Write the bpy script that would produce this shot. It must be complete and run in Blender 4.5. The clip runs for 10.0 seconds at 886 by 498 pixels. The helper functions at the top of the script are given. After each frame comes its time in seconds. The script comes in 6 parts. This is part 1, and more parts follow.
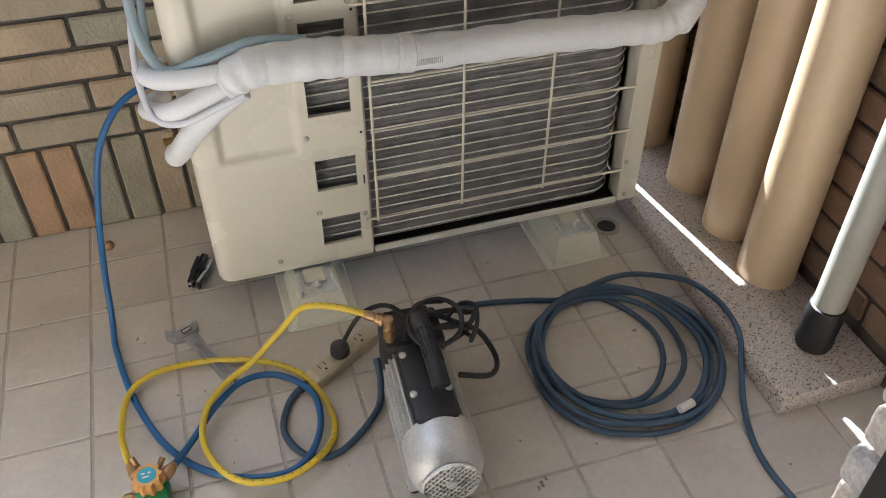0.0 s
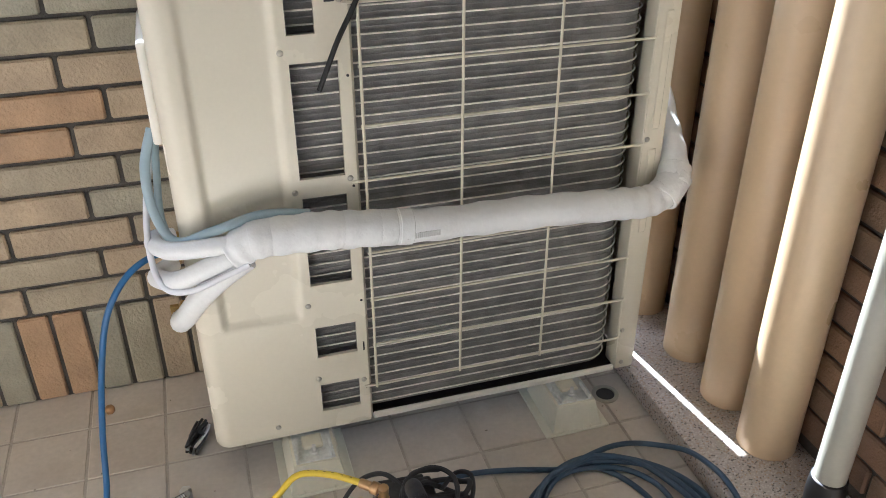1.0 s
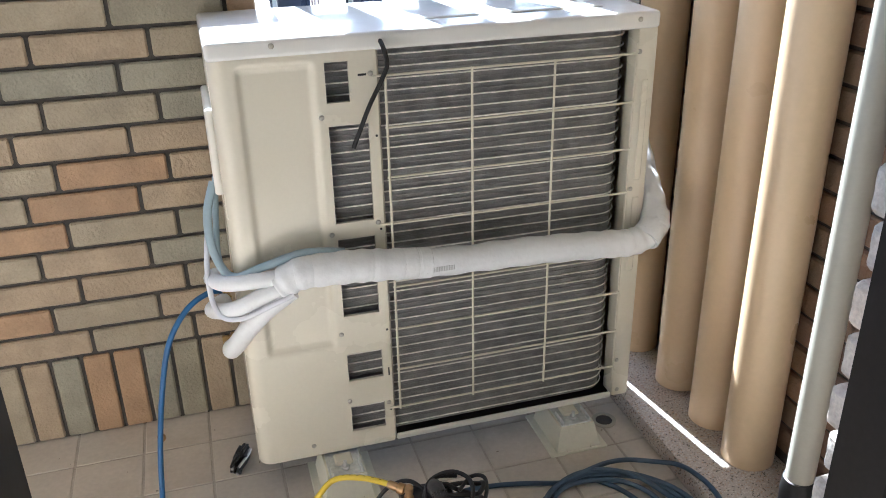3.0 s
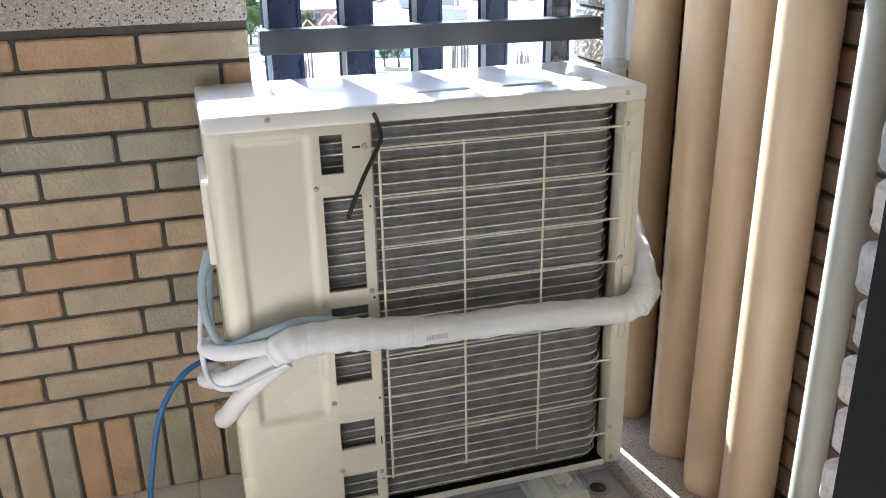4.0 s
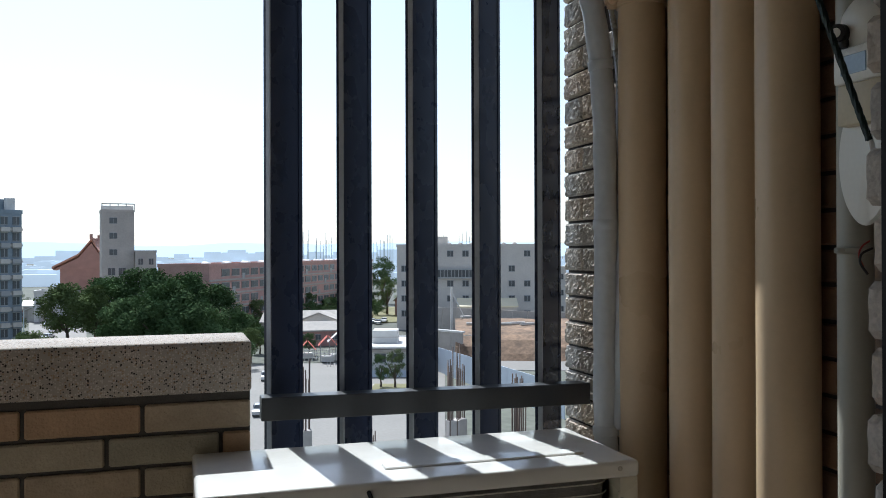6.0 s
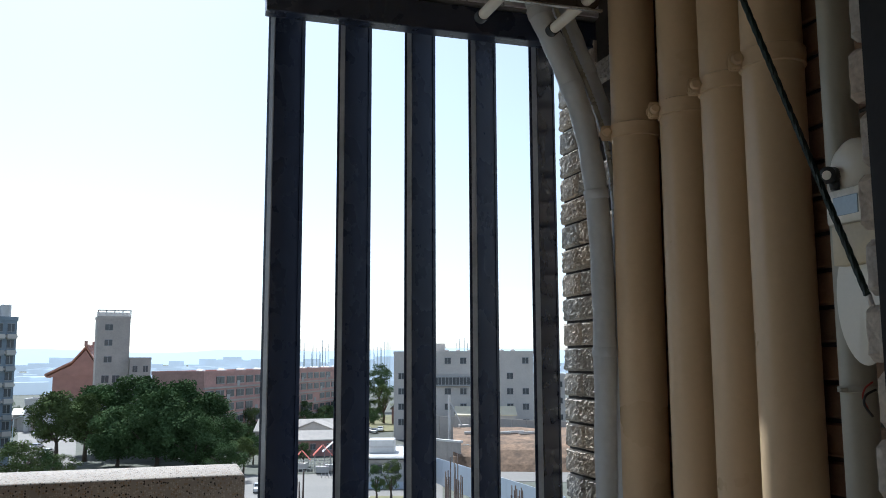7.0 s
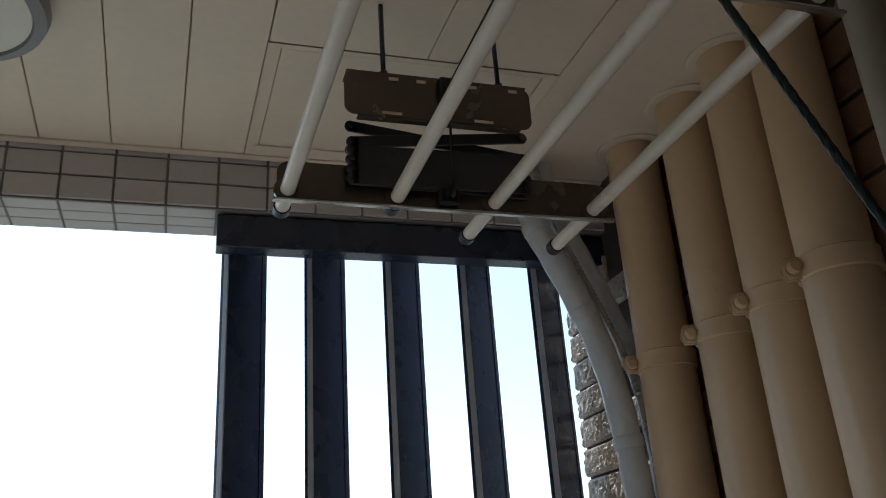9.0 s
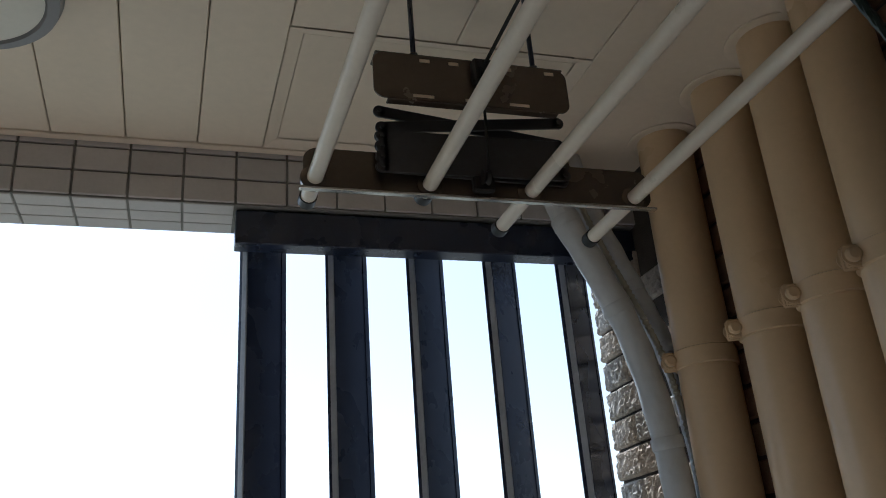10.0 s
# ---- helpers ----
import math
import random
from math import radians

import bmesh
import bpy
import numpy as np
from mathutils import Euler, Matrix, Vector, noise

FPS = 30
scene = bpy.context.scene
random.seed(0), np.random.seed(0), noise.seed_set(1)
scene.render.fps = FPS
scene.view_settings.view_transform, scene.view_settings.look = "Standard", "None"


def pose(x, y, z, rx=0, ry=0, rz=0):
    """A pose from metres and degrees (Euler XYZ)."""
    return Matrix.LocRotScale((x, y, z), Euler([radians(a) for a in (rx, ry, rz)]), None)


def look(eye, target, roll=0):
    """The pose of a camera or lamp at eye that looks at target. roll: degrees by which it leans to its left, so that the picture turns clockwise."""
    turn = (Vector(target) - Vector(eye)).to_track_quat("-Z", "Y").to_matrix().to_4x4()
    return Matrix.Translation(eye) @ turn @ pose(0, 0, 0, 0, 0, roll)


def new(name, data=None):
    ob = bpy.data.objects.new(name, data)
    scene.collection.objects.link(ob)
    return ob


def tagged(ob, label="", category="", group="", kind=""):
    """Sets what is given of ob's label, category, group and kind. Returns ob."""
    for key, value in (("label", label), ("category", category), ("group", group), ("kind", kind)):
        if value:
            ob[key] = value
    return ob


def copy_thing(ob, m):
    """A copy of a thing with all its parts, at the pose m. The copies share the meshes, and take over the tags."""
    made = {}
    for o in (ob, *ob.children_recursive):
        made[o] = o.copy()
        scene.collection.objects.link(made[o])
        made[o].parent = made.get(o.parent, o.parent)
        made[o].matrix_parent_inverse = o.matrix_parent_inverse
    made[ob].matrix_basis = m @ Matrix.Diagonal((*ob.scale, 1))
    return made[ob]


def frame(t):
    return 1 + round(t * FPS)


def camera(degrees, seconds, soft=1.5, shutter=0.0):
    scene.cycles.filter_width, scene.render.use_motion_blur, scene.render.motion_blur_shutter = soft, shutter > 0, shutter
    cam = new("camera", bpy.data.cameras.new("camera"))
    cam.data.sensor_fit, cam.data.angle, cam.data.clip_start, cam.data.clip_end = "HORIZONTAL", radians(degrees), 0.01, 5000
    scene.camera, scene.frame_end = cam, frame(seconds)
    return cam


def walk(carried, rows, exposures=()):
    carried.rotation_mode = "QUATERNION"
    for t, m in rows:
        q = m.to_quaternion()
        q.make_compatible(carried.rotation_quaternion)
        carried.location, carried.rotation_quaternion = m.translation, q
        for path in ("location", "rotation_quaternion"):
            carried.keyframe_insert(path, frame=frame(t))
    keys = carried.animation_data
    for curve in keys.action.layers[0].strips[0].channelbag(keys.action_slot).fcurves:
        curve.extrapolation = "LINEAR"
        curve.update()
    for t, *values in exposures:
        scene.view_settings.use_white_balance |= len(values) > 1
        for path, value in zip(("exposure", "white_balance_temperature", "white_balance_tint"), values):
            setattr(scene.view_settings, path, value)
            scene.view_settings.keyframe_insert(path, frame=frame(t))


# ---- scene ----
cam = camera(55.1, 10.0, 0.95)
PATH = [
    (0, (0.108, 0.028, 1.221), (0.559, 1.455, -0.105), -0.1),
    (0.5, (0.121, 0.006, 1.239), (0.606, 1.614, 0.153), -0.3),
    (1, (0.12, -0.002, 1.248), (0.619, 1.647, 0.232), -0.1),
    (1.5, (0.145, -0.059, 1.274), (0.628, 1.64, 0.337), -0.4),
    (2, (0.077, -0.175, 1.294), (0.57, 1.56, 0.43), -0.8),
    (3.5, (0.031, -0.258, 1.287), (0.543, 1.491, 0.463), -1.2),
    (4, (0.03, -0.26, 1.316), (0.571, 1.526, 0.596), -1.0),
    (4.5, (0.026, -0.271, 1.338), (0.601, 1.58, 0.844), -0.8),
    (5, (0.024, -0.272, 1.369), (0.616, 1.612, 1.05), -0.7),
    (6.5, (0.023, -0.292, 1.456), (0.619, 1.612, 1.603), -0.1),
    (7, (0.021, -0.288, 1.484), (0.62, 1.603, 1.742), -0.2),
    (7.5, (0.038, -0.269, 1.55), (0.636, 1.596, 1.955), -0.3),
    (8, (0.105, -0.166, 1.585), (0.695, 1.646, 2.191), -1.4),
    (8.5, (0.162, -0.084, 1.608), (0.748, 1.697, 2.306), -3.1),
    (9, (0.166, 0.05, 1.628), (0.73, 1.812, 2.388), -4.0),
    (9.5, (0.153, 0.125, 1.637), (0.702, 1.886, 2.411), -4.3),
    (10, (0.145, 0.134, 1.635), (0.695, 1.893, 2.412), -4.4),
]
EXPOSURES = [(0.0, 2.68, 5370, 8), (0.5, 2.87, 5290, 8), (2.0, 2.84, 5240, 8), (3.6, 2.8, 5210, 8), (4.0, 2.76, 5210, 8), (4.5, 1.64, 5400, 8), (5.0, 0.48, 5640, 8), (5.3, 0.38, 5670, 8), (6.5, 0.32, 5570, 6), (8.0, 0.48, 5520, 7), (10.0, 0.55, 5470, 7)]
walk(cam, [(t, look(eye, target, roll)) for t, eye, target, roll in PATH], EXPOSURES)

# ---- light ----
SUN_EL, SUN_AZ = 50.0, -8.0
world = bpy.data.worlds.new("daylight")
scene.world = world
world.use_nodes = True
_wn = world.node_tree.nodes
_sky = _wn.new("ShaderNodeTexSky")
_sky.sky_type = "NISHITA"
_sky.sun_disc = False
_sky.sun_elevation = radians(SUN_EL)
_sky.sun_rotation = radians(SUN_AZ)
_sky.dust_density = 1.0
_sky.air_density = 1.0
_pale = _wn.new("ShaderNodeHueSaturation")
_pale.inputs["Saturation"].default_value = 0.6
world.node_tree.links.new(_sky.outputs[0], _pale.inputs["Color"])
world.node_tree.links.new(_pale.outputs[0], _wn["Background"].inputs[0])
_wn["Background"].inputs[1].default_value = 0.125
_sun = new("sun", bpy.data.lights.new("sun", "SUN"))
_sun.data.energy = 5.0
_sun.data.angle = radians(0.55)
_sun.data.color = (1.0, 0.95, 0.87)
_sd = Vector((math.sin(radians(SUN_AZ)) * math.cos(radians(SUN_EL)), math.cos(radians(SUN_AZ)) * math.cos(radians(SUN_EL)), math.sin(radians(SUN_EL))))
_sun.matrix_world = look(_sd * 50, (0, 0, 0))


# ---- materials ----
def material(name, color, rough=0.6, metal=0.0, vary=0.15, scale=8.0, fine=120.0, bump=0.1, bump_scale=None, per_object=None, spec=0.5, coat=0.0, stain=0.0, stain_color=(0.1, 0.09, 0.08)):
    """A surface with variation at two scales, fine relief and, where given, colours picked piece by piece."""
    m = bpy.data.materials.new(name)
    m.use_nodes = True
    n, l = m.node_tree.nodes, m.node_tree.links
    b = n["Principled BSDF"]
    tc = n.new("ShaderNodeTexCoord")
    info = n.new("ShaderNodeObjectInfo")
    shift = n.new("ShaderNodeVectorMath")
    shift.operation = "MULTIPLY_ADD"
    comb = n.new("ShaderNodeCombineXYZ")
    for k in range(3):
        l.new(info.outputs["Random"], comb.inputs[k])
    l.new(comb.outputs[0], shift.inputs[0])
    shift.inputs[1].default_value = (37.0, 53.0, 71.0)
    l.new(tc.outputs["Object"], shift.inputs[2])
    vec = shift.outputs[0]
    big = n.new("ShaderNodeTexNoise")
    big.inputs["Scale"].default_value = scale
    big.inputs["Detail"].default_value = 5.0
    l.new(vec, big.inputs["Vector"])
    small = n.new("ShaderNodeTexNoise")
    small.inputs["Scale"].default_value = fine
    small.inputs["Detail"].default_value = 3.0
    l.new(vec, small.inputs["Vector"])
    if per_object:
        ramp = n.new("ShaderNodeValToRGB")
        ramp.color_ramp.interpolation = "CONSTANT"
        els = ramp.color_ramp.elements
        for k, c in enumerate(per_object):
            e = els[k] if k < 2 else els.new(0.5)
            e.position = k / len(per_object)
            e.color = (*c, 1)
        l.new(info.outputs["Random"], ramp.inputs[0])
        base = ramp.outputs[0]
    else:
        rgb = n.new("ShaderNodeRGB")
        rgb.outputs[0].default_value = (*color, 1)
        base = rgb.outputs[0]
    for tex, amount in ((big, vary), (small, vary * 0.6)):
        rng = n.new("ShaderNodeMapRange")
        rng.inputs["From Min"].default_value, rng.inputs["From Max"].default_value = 0.25, 0.75
        rng.inputs["To Min"].default_value, rng.inputs["To Max"].default_value = 1 - amount, 1 + amount
        l.new(tex.outputs["Fac"], rng.inputs["Value"])
        mul = n.new("ShaderNodeVectorMath")
        mul.operation = "SCALE"
        l.new(base, mul.inputs[0])
        l.new(rng.outputs[0], mul.inputs["Scale"])
        base = mul.outputs[0]
    if stain:
        st = n.new("ShaderNodeTexNoise")
        st.inputs["Scale"].default_value = scale * 0.6
        st.inputs["Detail"].default_value = 8.0
        st.inputs["Roughness"].default_value = 0.7
        l.new(vec, st.inputs["Vector"])
        r2 = n.new("ShaderNodeMapRange")
        r2.inputs["From Min"].default_value, r2.inputs["From Max"].default_value = 0.52, 0.75
        r2.inputs["To Min"].default_value, r2.inputs["To Max"].default_value = 0.0, stain
        l.new(st.outputs["Fac"], r2.inputs["Value"])
        mx = n.new("ShaderNodeMix")
        mx.data_type = "RGBA"
        l.new(r2.outputs[0], mx.inputs[0])
        l.new(base, mx.inputs[6])
        mx.inputs[7].default_value = (*stain_color, 1)
        base = mx.outputs[2]
    l.new(base, b.inputs["Base Color"])
    rr = n.new("ShaderNodeMapRange")
    rr.inputs["To Min"].default_value, rr.inputs["To Max"].default_value = max(0.02, rough - 0.1), min(1, rough + 0.1)
    l.new(big.outputs["Fac"], rr.inputs["Value"])
    l.new(rr.outputs[0], b.inputs["Roughness"])
    b.inputs["Metallic"].default_value = metal
    b.inputs["Specular IOR Level"].default_value = spec
    b.inputs["Coat Weight"].default_value = coat
    if bump:
        bt = small
        if bump_scale:
            bt = n.new("ShaderNodeTexNoise")
            bt.inputs["Scale"].default_value = bump_scale
            bt.inputs["Detail"].default_value = 4.0
            l.new(vec, bt.inputs["Vector"])
        bp = n.new("ShaderNodeBump")
        bp.inputs["Strength"].default_value = bump
        bp.inputs["Distance"].default_value = 0.004
        l.new(bt.outputs["Fac"], bp.inputs["Height"])
        l.new(bp.outputs[0], b.inputs["Normal"])
    return m


def speckled(name, base, dark, light, scale=150.0, rough=0.5):
    """Washed terrazzo: chips of dark and light stone in a pale paste."""
    m = bpy.data.materials.new(name)
    m.use_nodes = True
    n, l = m.node_tree.nodes, m.node_tree.links
    b = n["Principled BSDF"]
    tc = n.new("ShaderNodeTexCoord")
    vor = n.new("ShaderNodeTexVoronoi")
    vor.inputs["Scale"].default_value = scale
    l.new(tc.outputs["Object"], vor.inputs["Vector"])
    sep = n.new("ShaderNodeSeparateColor")
    l.new(vor.outputs["Color"], sep.inputs[0])
    ramp = n.new("ShaderNodeValToRGB")
    ramp.color_ramp.interpolation = "CONSTANT"
    els = ramp.color_ramp.elements
    mid = tuple((p + q) / 2 for p, q in zip(base, light))
    tan = (base[0] * 0.9, base[1] * 0.72, base[2] * 0.55)
    for k, (pos, c) in enumerate(((0.0, dark), (0.16, base), (0.4, light), (0.55, mid), (0.7, tan), (0.8, base))):
        e = els[k] if k < 2 else els.new(0.5)
        e.position, e.color = pos, (*c, 1)
    l.new(sep.outputs[0], ramp.inputs[0])
    # the chips are islands in the paste
    near = n.new("ShaderNodeMapRange")
    near.inputs["From Min"].default_value, near.inputs["From Max"].default_value = 0.42, 0.5
    l.new(vor.outputs["Distance"], near.inputs["Value"])
    mx = n.new("ShaderNodeMix")
    mx.data_type = "RGBA"
    l.new(near.outputs[0], mx.inputs[0])
    l.new(ramp.outputs[0], mx.inputs[6])
    mx.inputs[7].default_value = (*base, 1)
    big = n.new("ShaderNodeTexNoise")
    big.inputs["Scale"].default_value = 6.0
    big.inputs["Detail"].default_value = 6.0
    l.new(tc.outputs["Object"], big.inputs["Vector"])
    rng = n.new("ShaderNodeMapRange")
    rng.inputs["To Min"].default_value, rng.inputs["To Max"].default_value = 0.75, 1.2
    l.new(big.outputs["Fac"], rng.inputs["Value"])
    mul = n.new("ShaderNodeVectorMath")
    mul.operation = "SCALE"
    l.new(mx.outputs[2], mul.inputs[0])
    l.new(rng.outputs[0], mul.inputs["Scale"])
    l.new(mul.outputs[0], b.inputs["Base Color"])
    b.inputs["Roughness"].default_value = rough
    bp = n.new("ShaderNodeBump")
    bp.inputs["Strength"].default_value = 0.15
    bp.inputs["Distance"].default_value = 0.003
    l.new(vor.outputs["Distance"], bp.inputs["Height"])
    l.new(bp.outputs[0], b.inputs["Normal"])
    return m


M = {}
M["brick"] = material("brick_glaze", (0.4, 0.3, 0.2), 0.5, vary=0.16, scale=14, fine=260, bump=0.8, bump_scale=130,
                      per_object=[(0.38, 0.3, 0.205), (0.31, 0.28, 0.205), (0.40, 0.315, 0.215), (0.385, 0.255, 0.15), (0.35, 0.3, 0.215), (0.395, 0.28, 0.18), (0.30, 0.28, 0.215), (0.41, 0.33, 0.23)], spec=0.35)
# the same bricks with the side wall's shade put into darker browns
M["brick_shaded"] = material("brick_shade_brown", (0.25, 0.15, 0.1), 0.6, vary=0.14, scale=14, fine=260, bump=0.5, bump_scale=190,
                           per_object=[(0.24, 0.15, 0.095), (0.2, 0.125, 0.085), (0.27, 0.165, 0.1), (0.22, 0.15, 0.1)], spec=0.3)
M["mortar"] = material("dark_mortar", (0.075, 0.068, 0.06), 0.9, vary=0.25, scale=20, fine=300, bump=0.4)
M["stone"] = material("split_stone", (0.54, 0.48, 0.41), 0.8, vary=0.22, scale=25, fine=200, bump=0.6, bump_scale=120, spec=0.3,
                      per_object=[(0.53, 0.47, 0.40), (0.56, 0.475, 0.385), (0.47, 0.43, 0.38), (0.54, 0.45, 0.36)])
M["tile"] = material("floor_tile", (0.46, 0.41, 0.35), 0.42, vary=0.1, scale=5, fine=90, bump=0.08, stain=0.7, stain_color=(0.40, 0.335, 0.26),
                     per_object=[(0.59, 0.53, 0.46), (0.57, 0.515, 0.445), (0.60, 0.54, 0.47), (0.58, 0.52, 0.45)])
M["grout"] = material("floor_grout", (0.47, 0.42, 0.36), 0.9, vary=0.2, scale=15, fine=200, bump=0.3)
M["beam_tile"] = material("grey_wall_tile", (0.5, 0.48, 0.45), 0.4, vary=0.05, scale=10, bump=0.1,
                          per_object=[(0.57, 0.54, 0.53), (0.54, 0.515, 0.505), (0.6, 0.565, 0.55)])
M["beam_grout"] = material("grey_grout", (0.24, 0.23, 0.215), 0.9, vary=0.15, bump=0.2)
M["ceiling"] = material("ceiling_panel", (0.84, 0.725, 0.59), 0.5, vary=0.04, scale=3, fine=60, bump=0.03)
M["granite"] = speckled("washed_granite", (0.50, 0.44, 0.39), (0.06, 0.055, 0.05), (0.66, 0.6, 0.55), 270)
M["granite_cope"] = speckled("coping_granite", (0.36, 0.32, 0.28), (0.035, 0.03, 0.03), (0.5, 0.44, 0.39), 230, 0.85)
M["alu_dark"] = material("navy_black_aluminium", (0.025, 0.033, 0.064), 0.28, vary=0.15, scale=12, fine=200, bump=0.02, spec=0.5)
M["alu_edge"] = material("pale_aluminium_edge", (0.44, 0.47, 0.52), 0.3, vary=0.12, scale=12, bump=0.02)
M["alu_rail"] = material("charcoal_aluminium_rail", (0.045, 0.047, 0.052), 0.38, vary=0.12, scale=12, bump=0.02)
M["steel"] = material("satin_tool_steel", (0.4, 0.4, 0.4), 0.34, metal=0.55, vary=0.15, scale=40, bump=0.05)
M["frame"] = material("dark_bronze_frame", (0.014, 0.011, 0.009), 0.6, vary=0.2, scale=8, bump=0.03, spec=0.2)
M["pipe"] = material("cream_pipe_paint", (0.68, 0.512, 0.322), 0.3, vary=0.04, scale=4, fine=80, bump=0.03, spec=0.4)
M["pvc"] = material("grey_pvc", (0.4, 0.385, 0.32), 0.4, vary=0.05, scale=5, bump=0.03)
M["plaster"] = material("house_plaster", (0.40, 0.345, 0.285), 0.75, vary=0.06, scale=4, bump=0.1)
M["room"] = material("room_wall", (0.42, 0.4, 0.36), 0.7, vary=0.04, scale=3, bump=0.05)
M["casing"] = material("ivory_sheet_metal", (0.73, 0.685, 0.565), 0.26, vary=0.025, scale=4, fine=150, bump=0.02, spec=0.5)
M["casing_white"] = material("white_sheet_metal", (0.78, 0.755, 0.68), 0.3, vary=0.03, scale=5, bump=0.02)
M["casing_top"] = material("glossy_white_top", (0.8, 0.79, 0.75), 0.2, vary=0.03, scale=5, fine=30, bump=0.12, bump_scale=22, coat=0.2)
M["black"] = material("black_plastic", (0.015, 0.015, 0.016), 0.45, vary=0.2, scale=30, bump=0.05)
M["fin"] = material("coil_fin", (0.23, 0.225, 0.22), 0.5, metal=0.2, vary=0.3, scale=30, fine=420, bump=0.5)
M["coil_tube"] = material("coil_line", (0.76, 0.73, 0.66), 0.4, metal=0.0, vary=0.25, scale=25, bump=0.1)
M["wire"] = material("coated_wire", (0.7, 0.66, 0.54), 0.4, vary=0.05, scale=20, bump=0.02)
M["pad"] = material("foot_plastic", (0.76, 0.74, 0.62), 0.5, vary=0.05, scale=12, bump=0.05)
M["zinc"] = material("zinc_steel", (0.72, 0.73, 0.72), 0.35, metal=0.8, vary=0.12, scale=40, bump=0.05)
M["zinc_bright"] = material("new_zinc_plate", (0.72, 0.74, 0.72), 0.45, metal=0.35, vary=0.15, scale=30, bump=0.1)
M["wrap"] = material("white_wrap_tape", (0.8, 0.81, 0.82), 0.4, vary=0.04, scale=10, fine=90, bump=0.35, bump_scale=70)
M["wrap_print"] = material("grey_print", (0.5, 0.5, 0.5), 0.6, vary=0.1, bump=0)
M["silver_wrap"] = material("silver_wrap_tape", (0.62, 0.65, 0.69), 0.35, vary=0.08, scale=8, fine=60, bump=0.35, bump_scale=60)


# ---- shapes ----
def thing(name, at=(0, 0, 0), label="", category="", group="", kind="", turn=0):
    e = new(name)
    e.matrix_world = pose(*at, 0, 0, turn)
    return tagged(e, label, category, group, kind)


def part(name, bm, mat, parent=None, label="", smooth=False):
    me = bpy.data.meshes.new(name)
    bm.to_mesh(me)
    bm.free()
    for m in mat if isinstance(mat, (list, tuple)) else [mat]:
        me.materials.append(m)
    if smooth:
        me.shade_smooth()
        me.set_sharp_from_angle(angle=radians(40))
    ob = new(name, me)
    if parent is not None:
        ob.parent = parent
    return tagged(ob, label)


def piece(name, me, parent, m):
    ob = new(name, me)
    ob.parent = parent
    ob.matrix_basis = m
    return ob


def mesh_of(name, bm, mat):
    me = bpy.data.meshes.new(name)
    bm.to_mesh(me)
    bm.free()
    for m in mat if isinstance(mat, (list, tuple)) else [mat]:
        me.materials.append(m)
    return me


def add_box(bm, lo, hi, bevel=0.0, seg=1, index=0, m=None):
    c = [(p + q) / 2 for p, q in zip(lo, hi)]
    s = [max(1e-5, q - p) for p, q in zip(lo, hi)]
    t = bmesh.new()
    bmesh.ops.create_cube(t, size=1, matrix=Matrix.LocRotScale(c, None, s))
    if bevel:
        bmesh.ops.bevel(t, geom=t.edges[:], offset=bevel, segments=seg, affect="EDGES", profile=0.5)
    join(bm, t, index, m)
    return bm


def join(bm, t, index=0, m=None):
    if m is not None:
        t.transform(m)
    vs = {v: bm.verts.new(v.co) for v in t.verts}
    for fc in t.faces:
        try:
            g = bm.faces.new([vs[v] for v in fc.verts])
            g.material_index = index
            g.smooth = fc.smooth
        except ValueError:
            pass
    t.free()


def box(lo, hi, bevel=0.0, seg=1):
    return add_box(bmesh.new(), lo, hi, bevel, seg)


def smooth_path(points, steps=8):
    """A Catmull-Rom line through the points."""
    p = [Vector(q) for q in points]
    out = []
    for i in range(len(p) - 1):
        a, b, c, d = p[max(i - 1, 0)], p[i], p[i + 1], p[min(i + 2, len(p) - 1)]
        for k in range(steps):
            t = k / steps
            out.append(0.5 * ((2 * b) + (c - a) * t + (2 * a - 5 * b + 4 * c - d) * t * t + (3 * b - a - 3 * c + d) * t ** 3))
    out.append(p[-1])
    return out


def add_tube(bm, path, radius, sides=10, index=0, cap=True):
    """A round tube along the path; radius is a number or a function of 0..1."""
    path = [Vector(q) for q in path]
    up = Vector((0, 0, 1))
    rings, last = [], None
    for i, q in enumerate(path):
        d = (path[min(i + 1, len(path) - 1)] - path[max(i - 1, 0)]).normalized()
        if last is None:
            ref = up if abs(d.z) < 0.9 else Vector((1, 0, 0))
            u = d.cross(ref).normalized()
        else:
            u = (last - d * last.dot(d)).normalized()
        last = u
        v = d.cross(u)
        r = radius(i / max(1, len(path) - 1)) if callable(radius) else radius
        rings.append([bm.verts.new(q + (u * math.cos(2 * math.pi * k / sides) + v * math.sin(2 * math.pi * k / sides)) * r) for k in range(sides)])
    for a, b in zip(rings, rings[1:]):
        for k in range(sides):
            fc = bm.faces.new((a[k], a[(k + 1) % sides], b[(k + 1) % sides], b[k]))
            fc.smooth = True
            fc.material_index = index
    if cap:
        for ring in (rings[0][::-1], rings[-1]):
            bm.faces.new(ring).material_index = index
    return bm


def tube(path, radius, sides=10):
    return add_tube(bmesh.new(), path, radius, sides)


def add_lathe(bm, profile, sides=24, index=0, m=None):
    """Profile rows of (radius, height), turned round z."""
    t = bmesh.new()
    rings = [[t.verts.new((r * math.cos(2 * math.pi * k / sides), r * math.sin(2 * math.pi * k / sides), z)) for k in range(sides)] for r, z in profile]
    for a, b in zip(rings, rings[1:]):
        for k in range(sides):
            t.faces.new((a[k], a[(k + 1) % sides], b[(k + 1) % sides], b[k])).smooth = True
    t.faces.new(rings[0][::-1])
    t.faces.new(rings[-1])
    join(bm, t, index, m)
    return bm


